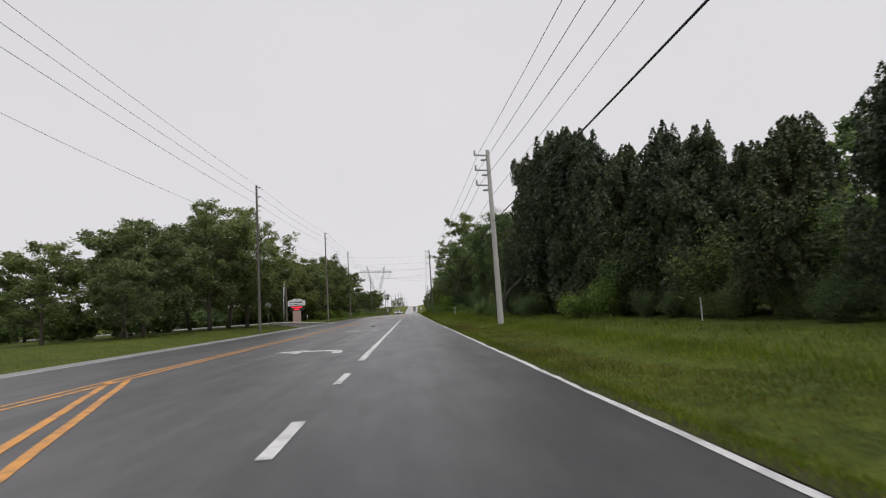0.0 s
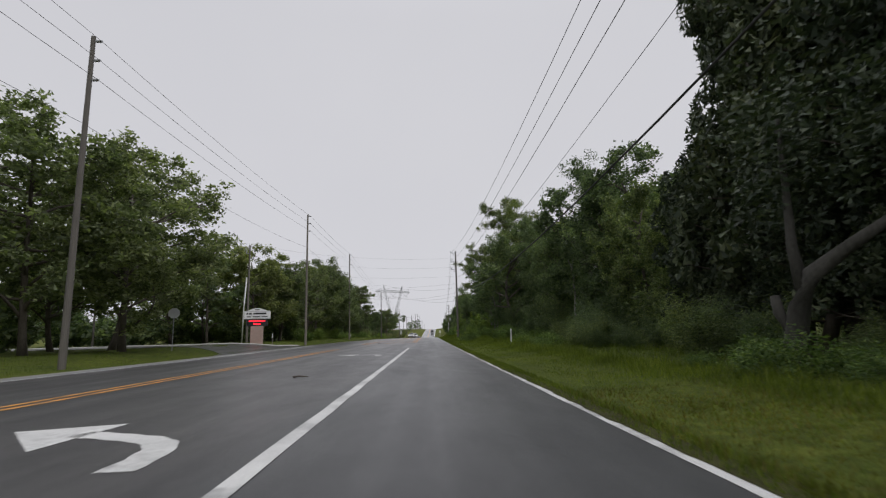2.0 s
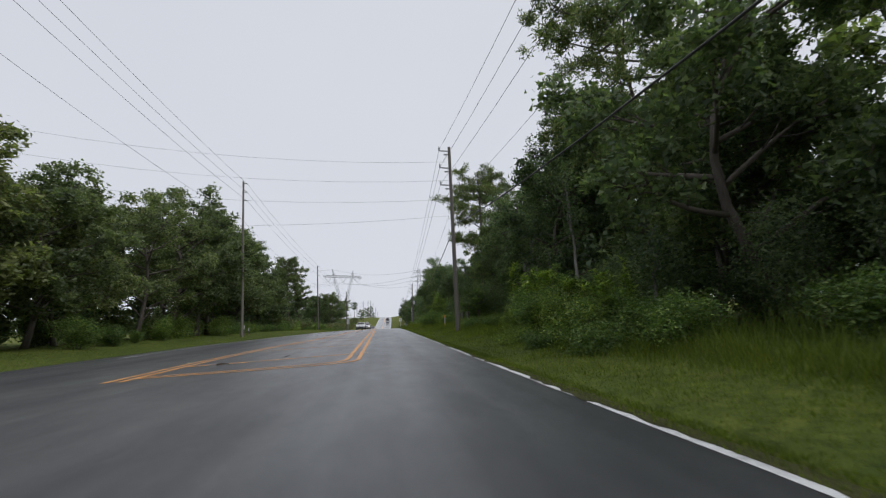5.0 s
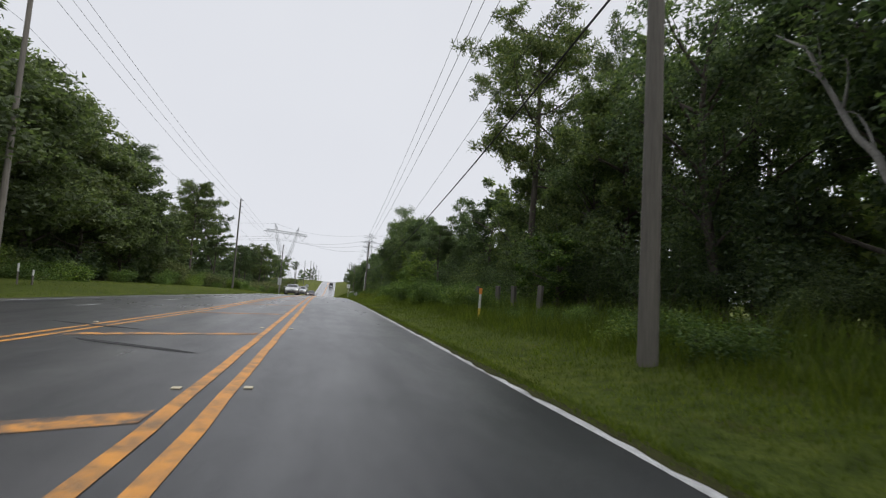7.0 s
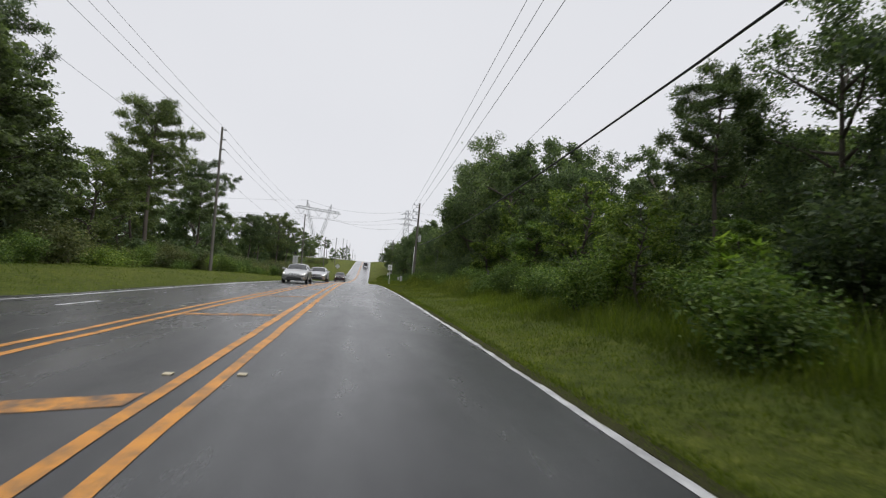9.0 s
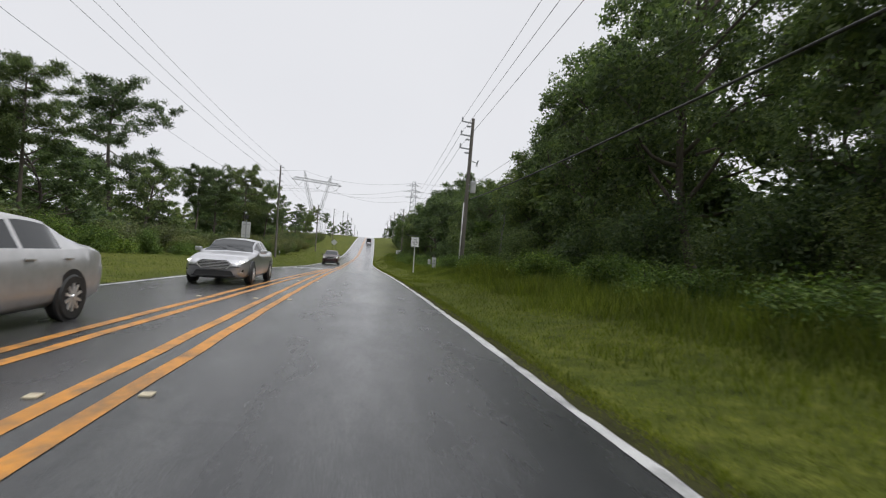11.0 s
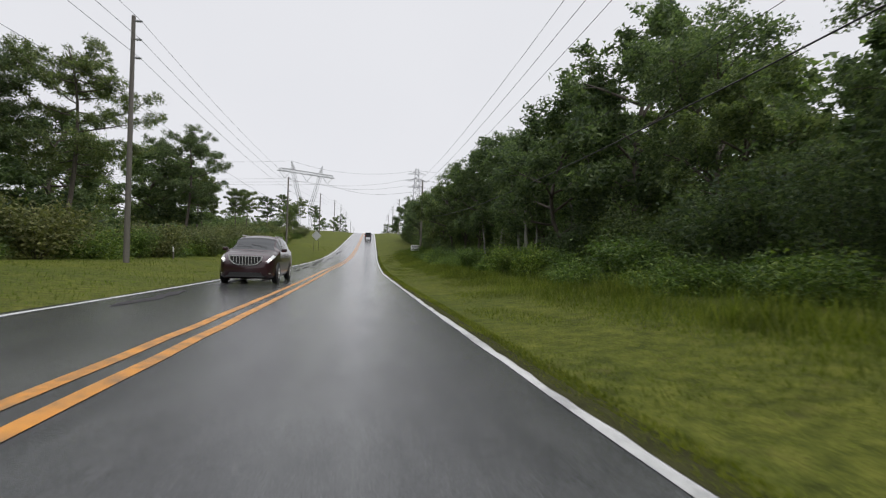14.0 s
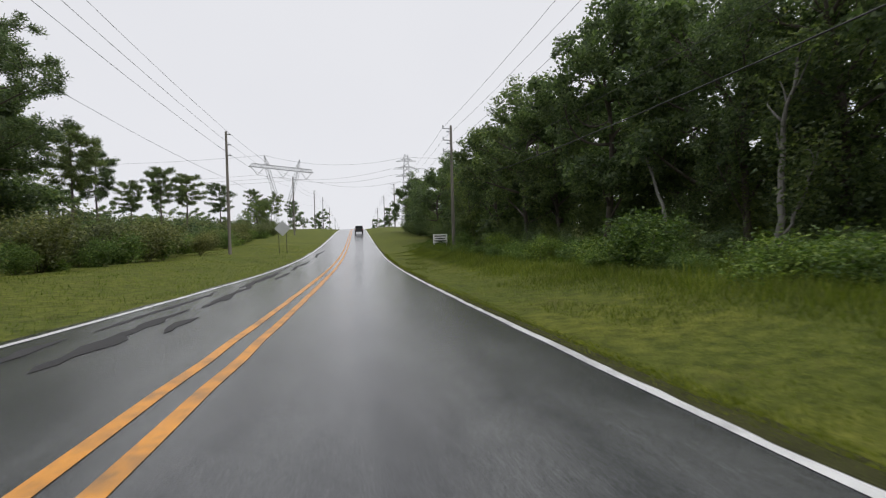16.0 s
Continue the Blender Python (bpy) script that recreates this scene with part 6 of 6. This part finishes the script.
def wheel(root, x, y, r, w, side):
    hub = part("wheel", bm_cyl(bmesh.new(), r * 0.62, r * 0.62, w * 0.8, (-w * 0.4 * 1, 0, 0), (0, 90, 0), 20), M_PLASTIC, root)
    hub.location = (x, y, r)
    bm = bmesh.new()
    n, prof = 26, ((0.62, -0.5), (0.9, -0.5), (1.0, -0.36), (1.0, 0.36), (0.9, 0.5), (0.62, 0.5))
    rings = [[bm.verts.new((o * w, math.cos(2 * math.pi * i / n) * k * r, math.sin(2 * math.pi * i / n) * k * r)) for k, o in prof] for i in range(n)]
    for i in range(n):
        for k in range(len(prof)):
            k2 = (k + 1) % len(prof)
            bm.faces.new((rings[i][k], rings[i][k2], rings[(i + 1) % n][k2], rings[(i + 1) % n][k]))
    part("tyre", bm, M_TYRE, hub)
    bm = bmesh.new()
    for i in range(10):
        a = i * 36
        m = pose(side * w * 0.44, 0, 0) @ pose(0, 0, 0, a, 0, 0) @ Matrix.Translation((0, 0, r * 0.34)) @ Matrix.Diagonal((0.03, r * 0.11, r * 0.54, 1))
        bmesh.ops.create_cube(bm, size=1, matrix=m)
    bm_cyl(bm, r * 0.14, r * 0.12, 0.04, (side * w * 0.42, 0, 0), (0, 90 * side, 0), 14)
    part("rim", bm, M_CHROME, hub)


def bm_prism(outline, w, h, z, y0, y1):
    """A solid from an outline of shares, with its face at y0."""
    bm = bmesh.new()
    a = [bm.verts.new((x * w, y0, z + k * h)) for x, k in outline]
    b = [bm.verts.new((x * w * 1.02, y1, z + k * h)) for x, k in outline]
    bm.faces.new(a)
    bm.faces.new(b[::-1])
    for i in range(len(a)):
        j = (i + 1) % len(a)
        bm.faces.new((a[i], b[i], b[j], a[j]))
    bmesh.ops.recalc_face_normals(bm, faces=bm.faces[:])
    return bm


def bm_ring(outline, w, h, z, y0, y1, grow):
    """A frame round an outline."""
    bm = bmesh.new()
    loops = [[bm.verts.new((x * w * g, y, z + k * h * g)) for x, k in outline] for g, y in ((1, y0), (grow, y0), (grow, y1), (1, y1))]
    for q in range(4):
        A, B = loops[q], loops[(q + 1) % 4]
        for i in range(len(A)):
            j = (i + 1) % len(A)
            bm.faces.new((A[i], A[j], B[j], B[i]))
    bmesh.ops.recalc_face_normals(bm, faces=bm.faces[:])
    return bm


def road_pitch(y):
    return math.degrees(math.atan(float(road_z(y + 2) - road_z(y - 2)) / 4))


def loft_car(name, label, pos, L, W, st, belt, glass, rear, side_glass, body_mat, r, axles, face=-1, grille=None, tall=0.0, lamp_end=0.62):
    """A car lofted along its length. st: stations (s, top, half-width share); glass: windscreen span; rear: rear window span;
    side_glass: side window spans, all as distances from the nose."""
    root = tagged(empty(name, pose(*pos, road_pitch(pos[1] + L / 2), 0, 0)), label, "car")
    S = np.array(st)
    cuts = spread(list(np.linspace(0, L, 40)) + [0.05, 0.62] + list(glass) + list(rear) + [v for sp in side_glass for v in sp])
    top = np.interp(cuts, S[:, 0], S[:, 1])
    for _ in range(2):
        top[1:-1] = (top[:-2] + 6 * top[1:-1] + top[2:]) / 8
    half = np.interp(cuts, S[:, 0], S[:, 2]) * W / 2
    zb = np.interp(cuts, [0, 0.25, L - 0.3, L], [0.3, 0.2, 0.22, 0.36])
    rows = []
    for s, zt, w, b in zip(cuts, top, half, zb):
        cabin = float(smooth(0.03, 0.3, np.array(zt - belt)))
        zs = (zt - 0.11) * (1 - cabin) + min(zt - 0.02, belt + 0.02) * cabin
        tw = w * (0.8 - 0.11 * cabin)
        p = [(0, b), (w * 0.84, b), (w * 0.97, b + 0.1), (w, b + 0.28), (w * 1.0, (b + zs) / 2 + 0.12), (w * 0.965, zs), (w * (0.965 - 0.02 * cabin), zs + 0.012),
             (tw + 0.05 * cabin + 0.07 * w * (1 - cabin), zt - 0.10 * cabin - 0.034 * (1 - cabin)), (tw, zt - 0.04 * cabin - 0.012), (tw * 0.5, zt), (0, zt + 0.012)]
        rows.append([(x, s, z) for x, z in p])
    k = len(rows[0])
    groups = {"body": [], "windscreen": [], "rear_window": []}
    verts = []
    full = 2 * k - 2
    for row in rows:
        verts += row + [(-x, y, z) for x, y, z in row[-2:0:-1]]
    for i in range(len(cuts) - 1):
        mid = (cuts[i] + cuts[i + 1]) / 2
        for j in range(full):
            j2 = (j + 1) % full
            f = (i * full + j, i * full + j2, (i + 1) * full + j2, (i + 1) * full + j)
            seg = j if j < k - 1 else full - 1 - j
            g = "body"
            if seg >= 8 and glass[0] < mid < glass[1]:
                g = "windscreen"
            elif seg >= 8 and rear[0] < mid < rear[1]:
                g = "rear_window"
            elif seg == 6 and 0.05 < mid < lamp_end:
                g = "headlight %d" % (j < k)
            elif seg == 6:
                for n, (a, b) in enumerate(side_glass):
                    if a < mid < b:
                        g = "side_window %d %d" % (n, j < k)
            groups.setdefault(g, []).append(f)
    groups["body"].append(tuple(range(full)))
    groups["body"].append(tuple((len(cuts) - 1) * full + j for j in range(full))[::-1])
    made = {}
    for g, fs in groups.items():
        if not fs:
            continue
        idx = sorted({v for f in fs for v in f})
        back = {v: n for n, v in enumerate(idx)}
        ob = mesh_object(g.split()[0], [(verts[v][0], verts[v][1] , verts[v][2]) for v in idx], [tuple(back[v] for v in f) for f in fs], body_mat if g == "body" else (M_LENS if "headlight" in g else M_GLASS), root, shade=True)
        bm = bmesh.new()
        bm.from_mesh(ob.data)
        bmesh.ops.recalc_face_normals(bm, faces=bm.faces[:])
        bm.to_mesh(ob.data)
        bm.free()
        made[g] = ob
    for y in axles:
        for s in (-1, 1):
            w = float(np.interp(y, cuts, half))
            bm = bmesh.new()
            bm_cyl(bm, r + 0.06, r + 0.05, 0.03, (s * (w - 0.024), y, r + 0.02), (0, 90 * s, 0), 28)
            part("wheel_arch", bm, M_PLASTIC, root)
            wheel(root, s * (w - 0.08), y, r, 0.22, s)
    ym = glass[0] + 0.25
    wm = float(np.interp(ym, cuts, half))
    for s in (-1, 1):
        bm = bmesh.new()
        bm_box(bm, 0.22, 0.13, 0.14, (s * (wm + 0.09), ym + 0.1, belt + 0.07), (0, 0, s * 12), 0.05)
        part("mirror", bm, body_mat, root)
    wn_, zn = float(np.interp(0.2, cuts, half)), float(np.interp(0.2, cuts, top))
    for n, s in enumerate((-1, 1)):
        lamp = made["headlight %d" % (s > 0)]
        tagged(lamp, "clear headlight, lit")
        bm = bmesh.new()
        bmesh.ops.create_uvsphere(bm, u_segments=14, v_segments=8, radius=0.058, matrix=pose(s * wn_ * 0.9, 0.17, zn - 0.075) @ Matrix.Diagonal((1.3, 0.9, 0.62, 1)))
        part("bulb", bm, M_LAMPWHITE, lamp)
    gw, gh, gzc = grille
    if tall:
        outline = [(-0.52, 0.5), (0.52, 0.5), (0.5, 0.1), (0.36, -0.36), (0.2, -0.5), (-0.2, -0.5), (-0.36, -0.36), (-0.5, 0.1)]
    else:
        outline = [(-0.36, 0.5), (0.36, 0.5), (0.5, 0.12), (0.48, -0.08), (0.36, -0.5), (-0.36, -0.5), (-0.48, -0.08), (-0.5, 0.12)]
    gr = part("grille", bm_prism(outline, gw, gh, gzc, -0.035, 0.1), M_PLASTIC, root)
    part("grille_trim", bm_ring(outline, gw, gh, gzc, -0.045, 0.05, 1.1), M_CHROME, gr)
    n = 9 if tall else 5
    for i in range(n):
        u = (i + 0.7) / (n + 0.4)
        bm = bmesh.new()
        if tall:
            x = gw * (u - 0.5) * 0.94
            low = -0.5 + max(0.0, abs(u - 0.5) - 0.16) * 1.4
            bm_box(bm, 0.014, 0.02, gh * (0.5 - low) * 0.96, (x, -0.04, gzc + gh * (0.5 + low) / 2))
        else:
            wide = float(np.interp(u, [0, 0.45, 0.6, 1], [0.7, 0.95, 0.98, 0.74]))
            bm_box(bm, gw * wide * 0.98, 0.02, 0.016, (0, -0.04, gzc + gh * (u - 0.5)))
        part("grille_bar", bm, M_CHROME, gr)
    part("air_intake", bm_prism([(-0.5, -0.5), (0.5, -0.5), (0.44, 0.5), (-0.44, 0.5)], W * 0.6, 0.13, 0.37, -0.02, 0.1), M_PLASTIC, root)
    bm = bmesh.new()
    bm_box(bm, W * 0.66, 0.06, 0.04, (0, 0.0, 0.285), bevel=0.015)
    part("bumper_lip", bm, M_PLASTIC, root)
    for s in (-1, 1):
        bm = bmesh.new()
        bm_box(bm, 0.2, 0.1, 0.12, (s * wn_ * 0.86, 0.13, 0.44), (0, 0, s * 34), 0.03)
        fog = part("fog_light", bm, M_PLASTIC, root)
        bm = bmesh.new()
        bm_box(bm, 0.22, 0.03, 0.022, (s * wn_ * 0.86, 0.075, 0.4), (0, 0, s * 34), 0.006)
        part("bumper_trim", bm, M_CHROME, fog)
    # wipers at the foot of the windscreen
    z0, z1 = float(np.interp(glass[0] + 0.12, cuts, top)), float(np.interp(glass[0] + 0.3, cuts, top))
    for x in (-0.42, 0.12):
        tubes = [([(x + 0.35, glass[0] + 0.12, z0 + 0.025), (x - 0.25, glass[0] + 0.3, z1 + 0.03)], [0.008, 0.006])]
        tubes_object("wiper", tubes, M_PLASTIC, root, 5)
    for s in (-1, 1):
        for y in (glass[1] + 0.55, glass[1] + 1.4):
            wd = float(np.interp(y, cuts, half))
            bm = bmesh.new()
            bm_box(bm, 0.03, 0.2, 0.03, (s * (wd * 0.985 + 0.01), y, belt - 0.1), bevel=0.01)
            part("door_handle", bm, body_mat, root)
    return root, made


def place_car(x, y):
    return (x, y, float(pave_z(x, y)) + 0.005)


SEDAN = [(0, 0.66, 0.7), (0.08, 0.74, 0.82), (0.3, 0.82, 0.92), (0.9, 0.93, 0.985), (1.5, 1.0, 1.0), (1.9, 1.22, 1.0), (2.3, 1.42, 1.0), (2.9, 1.475, 1.0), (3.4, 1.44, 1.0),
         (3.8, 1.31, 0.99), (4.3, 1.1, 0.97), (4.7, 1.06, 0.92), (4.87, 0.92, 0.84)]
loft_car("sedan_car", "silver sedan car driving with lit headlights on wet road", place_car(-3.2, 187.0), 4.87, 1.86, SEDAN, 0.98, (1.52, 2.28), (3.5, 4.25),
         ((1.85, 2.68), (2.76, 3.55), (3.6, 3.95)), M_SILVER, 0.335, (0.93, 3.78), grille=(0.9, 0.24, 0.62))
loft_car("sedan_car", "pale grey sedan car farther along the oncoming lane", place_car(-3.9, 175.6), 4.87, 1.84, SEDAN, 0.98, (1.52, 2.28), (3.5, 4.25),
         ((1.85, 2.68), (2.76, 3.55)), M_PALECAR, 0.33, (0.93, 3.78), grille=(0.8, 0.16, 0.62))
SUV = [(0, 0.82, 0.72), (0.08, 0.92, 0.84), (0.35, 1.06, 0.94), (0.8, 1.17, 0.99), (1.2, 1.24, 1.0), (1.6, 1.5, 1.0), (2.05, 1.76, 1.0), (2.7, 1.85, 1.0), (3.8, 1.84, 1.0),
       (4.5, 1.74, 0.99), (4.85, 1.46, 0.97), (5.05, 1.1, 0.92), (5.12, 0.8, 0.86)]
suv, suv_parts = loft_car("suv_car", "dark maroon suv car driving with lit headlights on wet road", place_car(-2.72, 235.6), 5.12, 2.0, SUV, 1.2, (1.23, 2.0), (4.5, 4.95),
                          ((1.65, 2.5), (2.6, 3.48), (3.58, 4.3)), M_MAROON, 0.375, (0.98, 4.0), grille=(1.02, 0.3, 0.86), tall=1.0)
for s in (-1, 1):
    bm = bmesh.new()
    bm_box(bm, 0.04, 1.9, 0.04, (s * 0.63, 3.2, 1.835), bevel=0.012)
    part("roof_rail", bm, M_CHROME, suv)


def jeep():
    x, y = 3.9, 362.0
    root = tagged(empty("offroad_car", pose(x, y, float(pave_z(x, y)) + 0.005)), "black boxy off-road car with a spare wheel, seen from behind", "car")
    bm = bmesh.new()
    bm_box(bm, 1.75, 3.9, 0.62, (0, 1.95, 0.82), bevel=0.06)
    part("body", bm, M_DARKCAR, root)
    bm = bmesh.new()
    bm_box(bm, 1.6, 2.2, 0.72, (0, 1.15, 1.46), bevel=0.09)
    cab = part("cabin", bm, M_DARKCAR, root)
    bm = bmesh.new()
    bm_box(bm, 1.3, 0.03, 0.42, (0, 0.04, 1.5), bevel=0.01)
    part("rear_window", bm, M_GLASS, cab)
    for s in (-1, 1):
        bm = bmesh.new()
        bm_box(bm, 0.03, 1.7, 0.4, (s * 0.8, 1.1, 1.5), bevel=0.01)
        part("side_window", bm, M_GLASS, cab)
        bm = bmesh.new()
        bm_box(bm, 0.13, 0.06, 0.2, (s * 0.78, -0.02, 0.95), bevel=0.015)
        part("tail_light", bm, M_REDLENS, root)
        bm = bmesh.new()
        bm_box(bm, 0.2, 0.12, 0.18, (s * 1.0, 2.1, 1.3), bevel=0.03)
        part("mirror", bm, M_PLASTIC, root)
        for yy in (0.75, 3.2):
            bm = bmesh.new()
            bm_box(bm, 0.2, 1.0, 0.1, (s * 0.88, yy, 0.92), bevel=0.03)
            part("fender", bm, M_PLASTIC, root)
            wheel(root, s * 0.82, yy, 0.4, 0.26, s)
    bm = bmesh.new()
    bm_box(bm, 1.7, 0.16, 0.2, (0, -0.05, 0.55), bevel=0.03)
    part("bumper", bm, M_PLASTIC, root)
    bm = bmesh.new()
    bm_cyl(bm, 0.38, 0.38, 0.22, (0, 0.0, 1.05), (90, 0, 0), 24)
    part("spare_wheel", bm, M_TYRE, root)


jeep()
